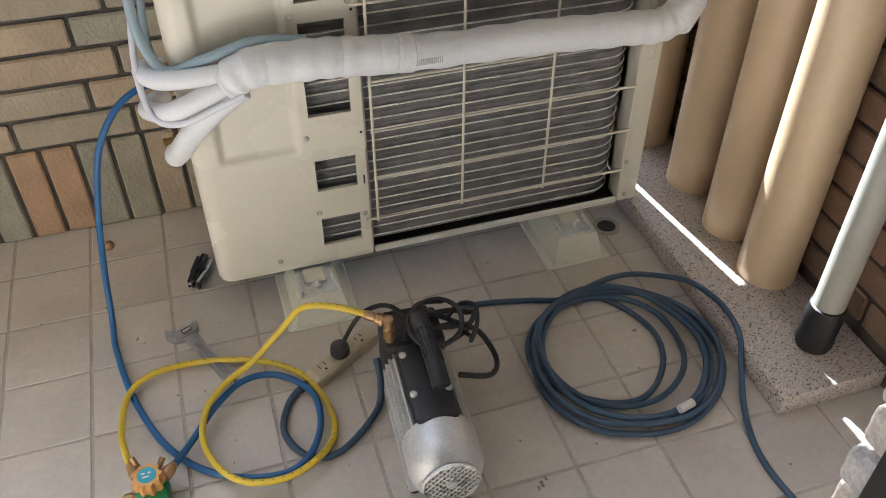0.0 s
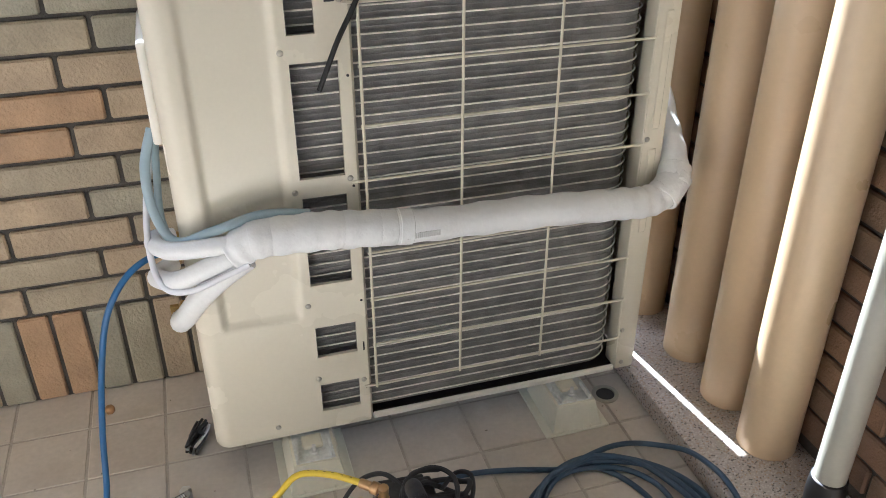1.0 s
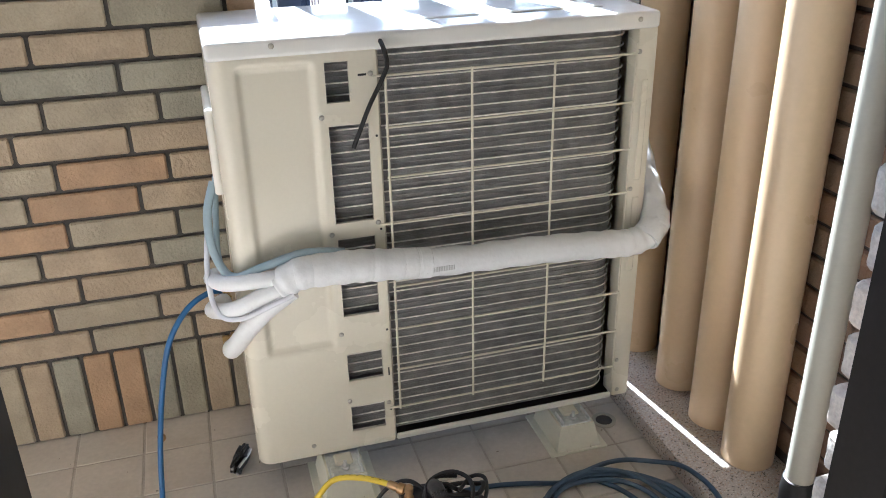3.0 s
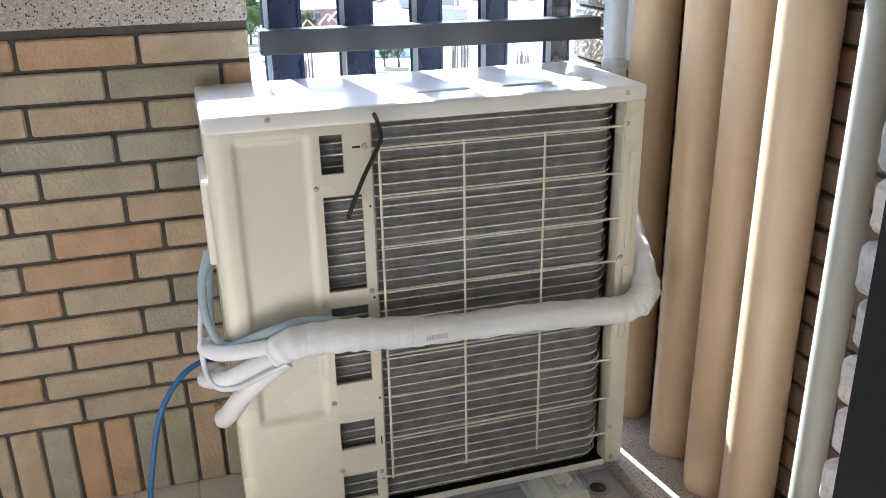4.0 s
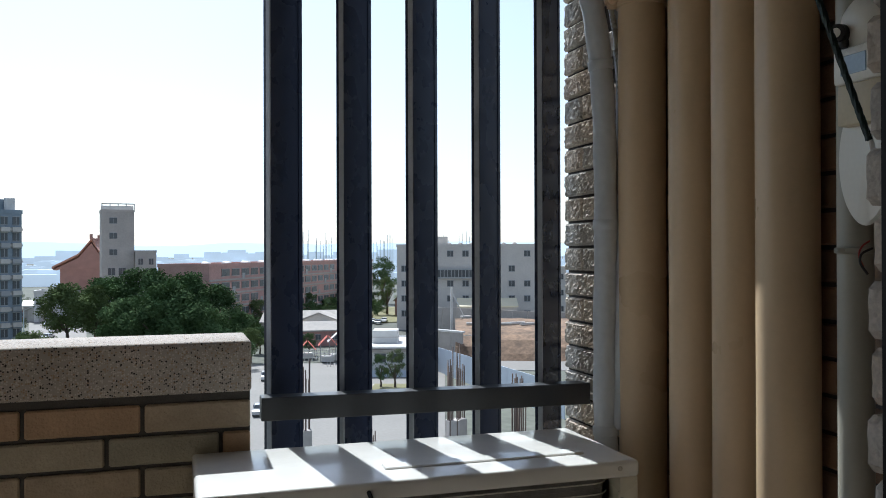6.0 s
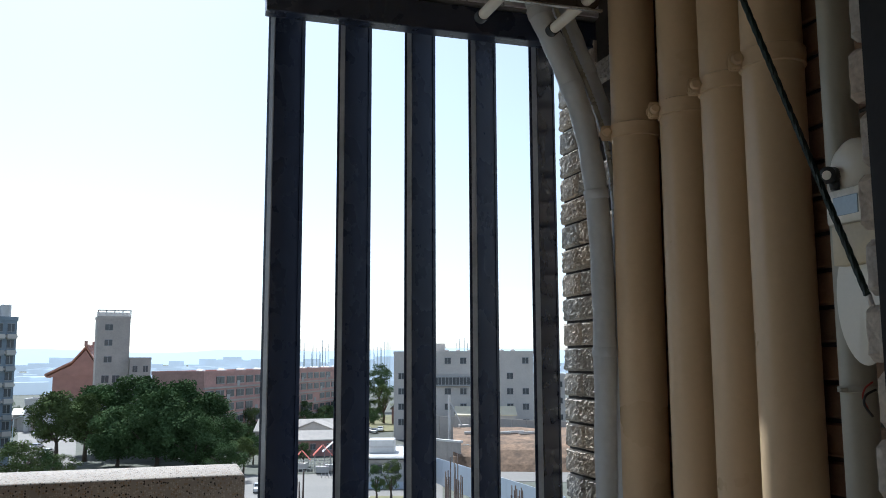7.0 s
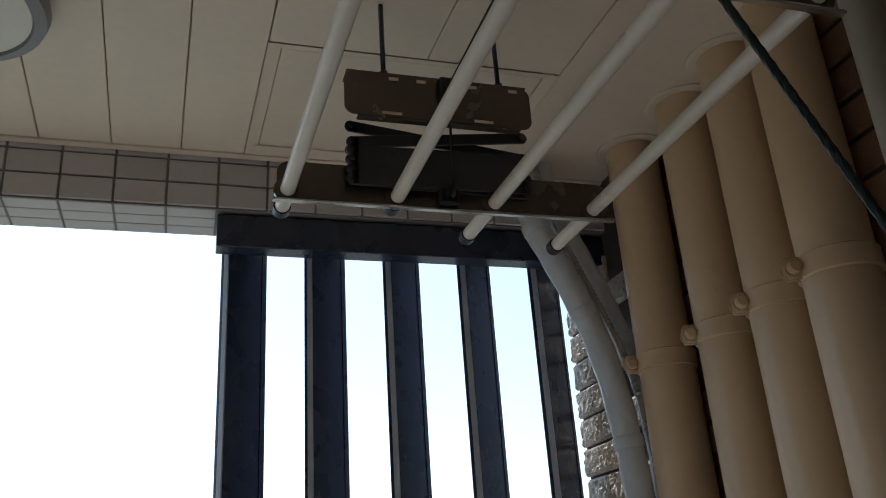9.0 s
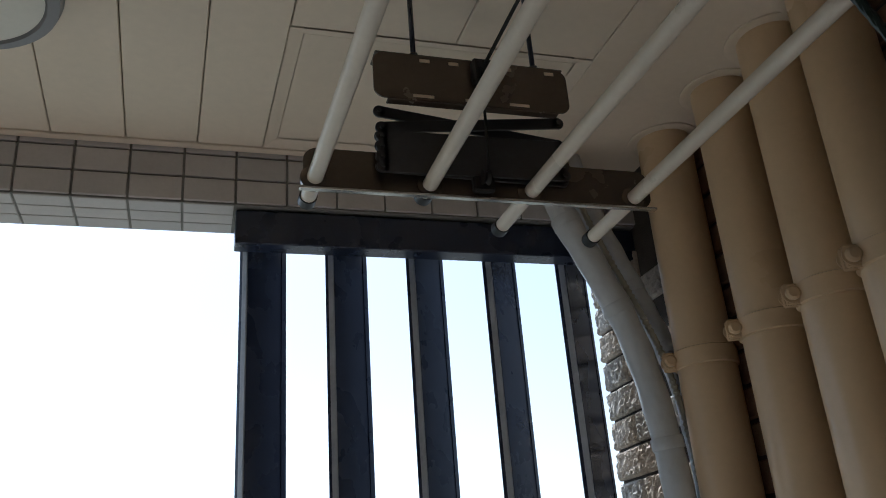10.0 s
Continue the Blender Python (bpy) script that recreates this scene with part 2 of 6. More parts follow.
def lathe(profile, sides=24, m=None):
    return add_lathe(bmesh.new(), profile, sides, 0, m)


def along(a, b):
    """The pose that lays z from a to b."""
    a, b = Vector(a), Vector(b)
    return Matrix.Translation(a) @ (b - a).to_track_quat("Z", "Y").to_matrix().to_4x4()


# ---- the balcony's structure ----
WALL_Y, COPE_Z, RIGHT_X, CEIL = 1.645, 1.239, 1.165, 2.54
HOUSE_Y = 0.37

floor = tagged(part("floor", box((-2.6, -3.2, -0.25), (1.5, 1.98, -0.0018)), M["grout"]), "beige square floor tiles with sandy grout, dusty", "floor", kind="structure")
parapet = tagged(part("wall_parapet", box((-2.6, WALL_Y + 0.008, -0.25), (0.178, 1.83, 1.126)), M["mortar"]), "low parapet wall faced with long beige, olive and orange bricks in dark mortar", "wall", kind="structure")
tagged(part("trim", box((-2.6, WALL_Y - 0.003, 1.126), (0.181, 1.85, COPE_Z), 0.008, 3), M["granite_cope"], smooth=True), "speckled granite coping along the top of the parapet", "coping", kind="structure")
right = tagged(part("wall_right", box((RIGHT_X + 0.008, 0.3, -0.25), (1.5, 1.614, 2.9)), M["mortar"]), "side wall of bricks behind the drain pipes, shade painted in as brown", "wall", kind="structure")
pier = tagged(part("wall_pier", box((1.112, 1.615, -0.25), (1.5, 1.965, 2.9)), M["mortar"]), "end pier faced with rough split stone", "wall", kind="structure")
house = tagged(part("wall_house", add_box(add_box(box((0.722, 0.3, -0.25), (1.5, HOUSE_Y, 2.9)), (-2.6, 0.3, -0.25), (-0.16, HOUSE_Y, 2.9)), (-0.16, 0.3, 2.12), (0.712, HOUSE_Y, 2.9)), M["plaster"]), "pale house wall with the balcony door opening", "wall", kind="structure")
# added out of view: closes the balcony's left end against the sky
tagged(part("wall_end", box((-2.75, -3.2, -0.25), (-2.6, 1.85, 2.9)), M["plaster"]), "unseen pale wall added to close the far end of the balcony", "wall", kind="structure")
tagged(part("wall_room", add_box(box((1.5, -3.3, -0.25), (1.65, 0.3, 2.9)), (-2.6, -3.35, -0.25), (1.5, -3.2, 2.9)), M["room"]), "plain walls of the room behind the balcony door", "wall", kind="structure")

# ceiling: long lay-on panels with open joints and a service hatch
def ceiling():
    bm = bmesh.new()
    z0, z1, g = CEIL, CEIL + 0.02, 0.0011
    def panel(x0, y0, x1, y1, drop=0.0):
        add_box(bm, (x0 + g, y0 + g, z0 - drop), (x1 - g, y1 - g, z1), 0.0015)
    xs = [0.131 - 0.1375 * k for k in range(21)][::-1]
    for a, b in zip(xs, xs[1:]):
        panel(max(a, -2.6), 0.37, b, 1.703)
    hx0, hx1, hy0, hy1 = 0.262, 0.812, 1.296, 1.68
    panel(xs[-1], 0.37, hx0, 1.703)
    for a, b in ((hx0, 0.548), (0.548, hx1)):
        panel(a, 0.37, b, hy0)
    panel(hx1, 0.37, RIGHT_X, 1.703)
    # the hatch: a bevelled rim that slopes up to a leaf set a little deeper
    w, up = 0.024, 0.004
    o = [(hx0, hy0 + 0.002), (hx1, hy0 + 0.002), (hx1, 1.702), (hx0, 1.702)]
    n = [(hx0 + w, hy0 + 0.02), (hx1 - w, hy0 + 0.02), (hx1 - w, hy1 - 0.012), (hx0 + w, hy1 - 0.012)]
    vo = [bm.verts.new((x, y, z0)) for x, y in o]
    vn = [bm.verts.new((x, y, z0 + up)) for x, y in n]
    for k in range(4):
        bm.faces.new((vo[k], vn[k], vn[(k + 1) % 4], vo[(k + 1) % 4]))
    panel(n[0][0], n[0][1], n[2][0], n[2][1], -up - 0.001)
    for v in bm.verts:
        v.co.x -= 0.03 * (v.co.y - 1.703)
    add_box(bm, (-2.6, 0.37, z1 + 0.002), (1.5, 1.73, z1 + 0.1))
    # an edge strip against the beam, and the room's own ceiling
    add_box(bm, (-2.6, 1.704, z0 - 0.004), (RIGHT_X, 1.722, z1), 0.002)
    add_box(bm, (-2.6, -3.2, 2.6), (1.5, 0.3, 2.7))
    return tagged(part("ceiling", bm, M["ceiling"]), "cream ceiling panels with thin joints and a service hatch", "ceiling", kind="structure")


ceiling()
BEAM_Y = 1.725
beam = tagged(part("wall_beam", box((-2.6, BEAM_Y + 0.004, 2.4175), (1.5, 1.872, 3.1)), M["beam_grout"]), "beam over the opening faced with small grey tiles", "beam", kind="structure")

# door frame and sliding leaf
door = thing("door_1", (0, 0, 0), "dark bronze aluminium sliding balcony door, pushed open", "door", kind="structure")
bm = box((0.668, 0.285, 0.0), (0.7215, 0.367, 2.12), 0.003)
add_box(bm, (-0.175, 0.285, 0.0), (-0.141, 0.366, 2.12), 0.003)
add_box(bm, (-0.175, 0.285, 2.08), (0.705, 0.366, 2.12), 0.003)
part("door_frame", bm, M["frame"], door)
bm = box((0.672, 0.23, 0.02), (0.70, 0.262, 2.08), 0.003)
add_box(bm, (1.42, 0.23, 0.02), (1.48, 0.262, 2.08), 0.003)
add_box(bm, (0.70, 0.23, 0.02), (1.42, 0.262, 0.1), 0.003)
add_box(bm, (0.70, 0.23, 2.0), (1.42, 0.262, 2.08), 0.003)
part("door_leaf", bm, M["frame"], door)
glass = material("blue_grey_glass", (0.1, 0.14, 0.2), 0.06, vary=0.02, bump=0)
part("pane", box((0.70, 0.243, 0.1), (1.42, 0.249, 2.0)), glass, door, "bluish glass pane")

# kerb of washed granite under the pipes
tagged(part("trim", box((0.952, 0.735, 0.0), (RIGHT_X + 0.006, 1.6, 0.05), 0.006, 2), M["granite"], smooth=True), "low speckled granite kerb on the floor under the drain pipes", "kerb", kind="structure")

# the louvred grille
grille = thing("window_grille", (0, 0, 0), "tall navy-black aluminium louvre grille with slanted blades", "grille", kind="structure")
part("header", box((0.212, 1.74, 2.338), (1.112, 1.787, 2.412), 0.002), M["alu_dark"], grille)
bm = box((-0.434, 1.768, -0.028), (0.432, 1.822, 0.028), 0.002)
bm.transform(pose(0.648, 0, 1.057, 0, 0.45, 0))
part("rail", bm, M["alu_rail"], grille)
BLADE = math.degrees(math.atan2(0.073, 0.089))
def blade_mesh():
    w, t = 0.115, 0.026
    bm = box((0, 0, -0.3), (w, t, 2.402), 0.002)
    # left edge of the blade in a paler grey than its face
    add_box(bm, (-0.0018, 0.0008, -0.3), (0.006, 0.0150, 2.402), 0.0008, 1, 1)
    add_box(bm, (0.098, -0.0015, -0.3), (0.101, 0.001, 2.402))
    return mesh_of("blade", bm, [M["alu_dark"], M["alu_edge"]])


_blade = blade_mesh()
for k in range(5):
    piece("blade", _blade, grille, pose(0.243 + 0.1812 * k, 1.826, 0, 0, 0, BLADE))

def chain(ob):
    m = Matrix.Identity(4)
    while ob is not None:
        m = ob.matrix_basis @ m
        ob = ob.parent
    return m


def wpart(name, bm, mat, parent, label="", smooth=False):
    """A part whose shape is given in the place's own metres."""
    bm.transform(chain(parent).inverted())
    return part(name, bm, mat, parent, label, smooth)


# ---- drain pipes ----
def bolt_clamp(cx, cy, z, r):
    bm = bmesh.new()
    add_lathe(bm, [(r + 0.0015, -0.018), (r + 0.005, -0.016), (r + 0.005, 0.016), (r + 0.0015, 0.018)], 32, m=pose(cx, cy, z))
    a = radians(160)
    d = Vector((math.cos(a), math.sin(a), 0))
    side = Vector((-d.y, d.x, 0))
    o = Vector((cx, cy, z)) + d * (r + 0.014)
    add_box(bm, (-0.016, -0.009, -0.018), (0.012, -0.004, 0.018), 0.003, m=Matrix.Translation(o) @ d.to_track_quat("X", "Z").to_matrix().to_4x4())
    add_box(bm, (-0.016, 0.004, -0.018), (0.012, 0.009, 0.018), 0.003, m=Matrix.Translation(o) @ d.to_track_quat("X", "Z").to_matrix().to_4x4())
    add_lathe(bm, [(0.004, -0.024), (0.004, 0.018)], 8, m=along(o - side * 0.0, o + side) )
    add_lathe(bm, [(0.0155, 0.0092), (0.0155, 0.011), (0.0115, 0.0112), (0.0115, 0.018), (0.008, 0.021)], 16, m=along(o, o + side))
    add_lathe(bm, [(0.0155, 0.0092), (0.0155, 0.011), (0.0115, 0.0112), (0.0115, 0.0185), (0.007, 0.021), (0.0045, 0.0212), (0.0045, 0.03)], 16, m=along(o, o - side))
    return bm


PIPES = [(1.107, 1.545), (1.121, 1.345), (1.116, 1.178), (1.107, 1.028)]
for k, (px, py) in enumerate(PIPES):
    r = 0.057
    p = thing("drain_pipe", (px, py, 0.05), "cream-painted upright drain pipe standing on the granite kerb", "drain pipe", "row of cream drain pipes")
    wpart("pipe", lathe([(r, 0.05), (r, CEIL + 0.03)], 40, pose(px, py, 0)), M["pipe"], p, smooth=True)
    wpart("pipe_clamp", bolt_clamp(px, py, 2.046 + 0.003 * k, r), M["pipe"], p, "cream pipe clamp with a bolt", smooth=True)
    wpart("ceiling_collar", lathe([(r + 0.009, CEIL - 0.0005), (r + 0.021, CEIL - 0.0008), (r + 0.021, CEIL - 0.004), (r + 0.015, CEIL - 0.0055), (r + 0.0095, CEIL - 0.004)], 40, pose(px, py, 0)), M["ceiling"], p, smooth=True)
    # a black disc paints the shade in the gap between pipe and collar
    wpart("ceiling_gap", lathe([(r + 0.0085, CEIL - 0.0025), (r + 0.0085, CEIL - 0.001)], 40, pose(px, py, 0)), M["black"], p, "black disc painting the shaded gap round the pipe")
thin = thing("waste_pipe", (1.078, 0.832, 0.05), "thin grey plastic waste pipe with a black taped foot", "waste pipe")
wpart("pipe", lathe([(0.028, 0.05), (0.028, CEIL)], 28, pose(1.078, 0.832, 0)), M["pvc"], thin, smooth=True)
rnd = random.Random(4)
wpart("taped_foot", lathe([(0.031, 0.05), (0.034, 0.06), (0.0325, 0.09), (0.034, 0.12), (0.0315, 0.15), (0.029, 0.152)], 24, pose(1.078, 0.832, 0)), M["black"], thin, "black tape round the foot", smooth=True)
wpart("pipe_clamp", add_box(lathe([(0.0285, 1.429), (0.0318, 1.430), (0.0318, 1.438), (0.0285, 1.439)], 24, pose(1.078, 0.832, 0)), (1.035, 0.822, 1.4305), (1.052, 0.834, 1.4375), 0.002), M["pvc"], thin, smooth=True)

# silver wrapped lines that rise from behind the machine to the ceiling
for pts, rad, lab in ((((1.01, 1.52, 0.80), (1.028, 1.585, 0.95), (1.033, 1.60, 1.2), (1.037, 1.6, 1.5), (1.034, 1.6, 1.75), (1.018, 1.6, 1.95), (0.985, 1.6, 2.11), (0.928, 1.6, 2.25), (0.882, 1.61, 2.36), (0.868, 1.625, 2.46), (0.866, 1.63, 2.56)), 0.029, "silver-wrapped refrigerant line rising from the machine to the ceiling"),
                      (((1.062, 1.575, 1.0), (1.082, 1.58, 1.5), (1.09, 1.60, 1.9), (1.082, 1.63, 2.07), (1.045, 1.635, 2.18), (0.995, 1.64, 2.31), (0.945, 1.645, 2.44), (0.93, 1.65, 2.56)), 0.023, "second silver-wrapped line curving into the ceiling")):
    t = thing("insulated_line", pts[0], lab, "insulated pipe", "silver insulated lines")
    lp = smooth_path(pts, 10)
    wpart("line", tube(lp, lambda u: rad * (1 + 0.035 * math.sin(u * 90)), 16), M["silver_wrap"], t, smooth=True)
    for u in (0.12, 0.3, 0.47, 0.64, 0.8):
        k = int(u * (len(lp) - 1))
        d = (lp[k + 1] - lp[k]).normalized() * 0.012
        wpart("tape_band", tube([lp[k] - d, lp[k] - d * 0.8, lp[k] + d * 0.8, lp[k] + d], lambda v: rad * (1.04 if v in (0.0, 1.0) else 1.09), 16), M["silver_wrap"], t, "taped joint", smooth=True)

flex = thing("flexible_conduit", (1.07, 1.585, 1.55), "thin ribbed grey conduit between the silver lines", "conduit")
wpart("conduit", tube(smooth_path([(0.898, 1.615, 2.53), (0.915, 1.60, 2.40), (0.955, 1.592, 2.28), (1.0, 1.587, 2.17), (1.038, 1.583, 2.06), (1.06, 1.582, 1.94), (1.069, 1.582, 1.8), (1.071, 1.585, 1.55)], 22), lambda u: 0.0062 + 0.0016 * math.sin(u * 520), 8), M["pvc"], flex, smooth=True)

# ---- the air-conditioner's outdoor unit ----
X0, X1, Y0, Y1, Z0, Z1 = 0.055, 0.945, 1.29, 1.635, 0.075, 1.0
ac = thing("outdoor_unit", (0.5, 1.46, Z0), "ivory air-conditioner outdoor unit with open coil guard, on plastic feet", "outdoor unit")
SLOTS = [(0.262, 0.306, 0.871, 0.947), (0.262, 0.339, 0.627, 0.826), (0.263, 0.339, 0.416, 0.592), (0.264, 0.34, 0.255, 0.324), (0.264, 0.34, 0.123, 0.189)]


def front_panel():
    bm = bmesh.new()
    xs = sorted(set([X0 + 0.004 * k for k in range(78)] + [v for s in SLOTS for v in s[:2]] + [0.365]))
    xs = [x for x in xs if x <= 0.365]
    zs = sorted(set([Z0 + 0.006 * k for k in range(149)] + [v for s in SLOTS for v in s[2:]] + [0.966]))
    zs = [z for z in zs if z <= 0.966]

    def smoothstep(a, b, v):
        t = min(1, max(0, (v - a) / (b - a)))
        return t * t * (3 - 2 * t)

    def rect(x, z, x0, x1, z0, z1, soft):
        return smoothstep(x0, x0 + soft, x) * (1 - smoothstep(x1 - soft, x1, x)) * smoothstep(z0, z0 + soft, z) * (1 - smoothstep(z1 - soft, z1, z))

    def depth(x, z):
        d = 0.010 * rect(x, z, 0.098, 0.246, 0.345, 0.952, 0.014)
        r = 0.03
        if x < X0 + r:
            d += r - math.sqrt(max(0, r * r - (X0 + r - x) ** 2))
        if z < Z0 + 0.012:
            d += 0.004 * (1 - (z - Z0) / 0.012)
        if x > 0.355:
            d += 0.012 * smoothstep(0.360, 0.365, x)
        return Y0 + d
    vs = {}

    def v(i, j):
        if (i, j) not in vs:
            vs[i, j] = bm.verts.new((xs[i], depth(xs[i], zs[j]), zs[j]))
        return vs[i, j]
    for i in range(len(xs) - 1):
        for j in range(len(zs) - 1):
            cx, cz = (xs[i] + xs[i + 1]) / 2, (zs[j] + zs[j + 1]) / 2
            if any(a < cx < b and c < cz < d for a, b, c, d in SLOTS):
                continue
            bm.faces.new((v(i, j), v(i + 1, j), v(i + 1, j + 1), v(i, j + 1))).smooth = True
    # folded rims of the slots
    rim = [e for e in bm.edges if e.is_boundary and any(a - 1e-4 <= min(p.co.x for p in e.verts) and max(p.co.x for p in e.verts) <= b + 1e-4 and c - 1e-4 <= min(p.co.z for p in e.verts) and max(p.co.z for p in e.verts) <= d + 1e-4 for a, b, c, d in SLOTS)]
    ext = bmesh.ops.extrude_edge_only(bm, edges=rim)
    bmesh.ops.translate(bm, vec=(0, 0.008, 0), verts=[g for g in ext["geom"] if isinstance(g, bmesh.types.BMVert)])
    bmesh.ops.recalc_face_normals(bm, faces=bm.faces[:])
    return bm


wpart("front_panel", front_panel(), M["casing"], ac, smooth=True)
wpart("side_panel", box((X0, Y0 + 0.028, Z0), (X0 + 0.004, Y1, 0.967)), M["casing"], ac)
bm = box((0.901, Y0, Z0 + 0.004), (X1, Y0 + 0.05, 0.966), 0.006, 2)
add_box(bm, (0.914, Y0 - 0.002, 0.42), (0.930, Y0 + 0.003, 0.60), 0.002)
add_box(bm, (0.914, Y0 - 0.002, 0.64), (0.930, Y0 + 0.003, 0.86), 0.002)
add_box(bm, (X1 - 0.004, Y0 + 0.04, Z0 + 0.004), (X1, Y1, 0.966), 0.001)
add_box(bm, (X0, Y1 - 0.004, Z0), (X1, Y1, 0.966))
wpart("corner_post", bm, M["casing"], ac, smooth=True)
bm = box((X0 - 0.002, Y0 - 0.003, 0.9625), (X1 + 0.002, Y1 + 0.002, 0.998), 0.009, 4)
add_box(bm, (0.42, 1.37, 0.996), (0.86, 1.41, 1.002), 0.003)
wpart("top_cover", bm, M["casing_top"], ac, "white top cover catching the sun", smooth=True)
wpart("base_rail", box((0.365, Y0 + 0.002, Z0), (0.901, Y0 + 0.012, Z0 + 0.014), 0.003), M["casing_white"], ac)
# black pan and filler box put the shade inside the unit into colour
wpart("base_pan", box((X0 + 0.01, Y0 + 0.02, Z0), (X1 - 0.01, Y1 - 0.01, Z0 + 0.008)), M["black"], ac, "base pan, black to paint the shaded gap under the coil")
wpart("inner_casing", box((0.075, 1.36, 0.09), (0.86, 1.63, 0.965)), M["black"], ac, "black box painting the shade inside the unit")
# the coil: a bent block of fins with level lines running round its corner
def coil_plan(off):
    pts = [Vector((0.25, 1.316 - off, 0)), Vector((0.845, 1.316 - off, 0))]
    r = 0.05 + off
    for k in range(1, 9):
        a = radians(90 * k / 8)
        pts.append(Vector((0.845 + r * math.sin(a), 1.316 - off + r * (1 - math.cos(a)), 0)))
    pts.append(Vector((0.845 + r, 1.6, 0)))
    return pts


bm = bmesh.new()
cp = coil_plan(0)
for a, b in zip(cp, cp[1:]):
    q = [bm.verts.new((p.x, p.y, z)) for p, z in ((a, 0.094), (b, 0.094), (b, 0.965), (a, 0.965))]
    bm.faces.new(q)
wpart("coil_block", bm, M["fin"], ac, "fine dark fins of the coil")
_org = chain(ac).inverted()
for off, rad, dz, count, mat in ((0.005, 0.0016, 0.0, 38, M["coil_tube"]), (0.003, 0.0009, 0.0115, 37, M["fin"])):
    bm = add_tube(bmesh.new(), coil_plan(off), rad, 6)
    me = mesh_of("coil_line", bm, mat)
    for k in range(count):
        piece("coil_line", me, ac, _org @ Matrix.Translation((0, 0, 0.1052 + dz + 0.0228 * k)))
# guard of coated wire
for z in (0.92, 0.82, 0.72, 0.622, 0.48, 0.38, 0.28, 0.183):
    long = z in (0.92, 0.622, 0.183)
    wpart("guard_wire", tube([(0.346 if long else 0.366, 1.27 if long else 1.268, z), (0.37, 1.268, z), (0.886, 1.268, z), ((0.9, 1.287, z) if long else (0.889, 1.272, z))], 0.0024, 8), M["wire"], ac, smooth=True)
for x in (0.3695, 0.5385, 0.709):
    wpart("guard_wire", tube([(x, 1.2655, 0.18), (x, 1.2655, 0.923)], 0.0026, 8), M["wire"], ac, smooth=True)
wpart("guard_wire", tube([(0.889, 1.274, 0.14), (0.889, 1.274, 0.94)], 0.0024, 8), M["wire"], ac, smooth=True)
# screws
M["screw_zinc"] = material("dull_screw_zinc", (0.5, 0.48, 0.42), 0.45, metal=0.5, vary=0.15, scale=40, bump=0.05)
_screw = mesh_of("screw", lathe([(0.0055, 0.0), (0.0055, 0.0006), (0.0046, 0.0012), (0.0042, 0.0026), (0.002, 0.0029)], 10), M["screw_zinc"])
for x, z in ((0.347, 0.921), (0.347, 0.62), (0.349, 0.184), (0.905, 0.918), (0.908, 0.62), (0.908, 0.183), (0.915, 0.098), (0.17, 0.985), (0.90, 0.983), (0.25, 0.845), (0.252, 0.605), (0.255, 0.375), (0.175, 0.105), (0.262, 0.205)):
    y = Y0 - (0.003 if z > 0.967 else 0.0)
    piece("screw", _screw, ac, _org @ along((x, y, z), (x, y - 1, z)))
bm = box((0.323, Y0 - 0.0006, 0.918), (0.339, Y0 + 0.001, 0.922))
for x, z in ((0.353, 0.80), (0.352, 0.605), (0.353, 0.37), (0.353, 0.165)):
    add_lathe(bm, [(0.0025, 0), (0.0025, 0.0008)], 8, m=along((x, Y0, z), (x, Y0 - 1, z)))
add_box(bm, (0.351, Y0 - 0.0006, 0.255), (0.354, Y0 + 0.001, 0.275))
tagged(wpart("punched_holes", bm, M["black"], ac, "small punched holes"), kind="stuff")
# a black sensor lead that hangs out of the coil opening
wpart("sensor_lead", tube(smooth_path([(0.367, 1.30, 0.985), (0.370, 1.272, 0.97), (0.3735, 1.262, 0.942), (0.362, 1.2615, 0.914), (0.336, 1.262, 0.866), (0.316, 1.264, 0.82), (0.303, 1.268, 0.788)], 8), 0.0045, 8), M["black"], ac, "short black sensor lead hanging out", smooth=True)
# valve cover, valves on the side
t = bmesh.new()
add_box(t, (X0 - 0.014, 1.33, 0.70), (X0 + 0.002, 1.53, 0.87), 0.006, 3)
wpart("valve_cover", t, M["casing_white"], ac, "white wiring cover on the side", smooth=True)
bm = bmesh.new()
brass = M["brass"] = material("old_brass", (0.5, 0.34, 0.13), 0.3, metal=0.9, vary=0.15, scale=40, bump=0.05)
for y, z in ((1.375, 0.36), (1.43, 0.455), (1.39, 0.50)):
    bm = lathe([(0.010, 0.0), (0.010, 0.012), (0.014, 0.014), (0.014, 0.026), (0.009, 0.03), (0.009, 0.045)], 6, along((X0 + 0.004, y, z), (X0 - 1, y, z)))
    add_lathe(bm, [(0.008, 0.0), (0.008, 0.03), (0.011, 0.031), (0.011, 0.042)], 6, m=along((X0 - 0.02, y, z), (X0 - 0.02, y + 0.4, z - 1)))
    wpart("service_valve", bm, brass, ac, "brass service valve", smooth=True)

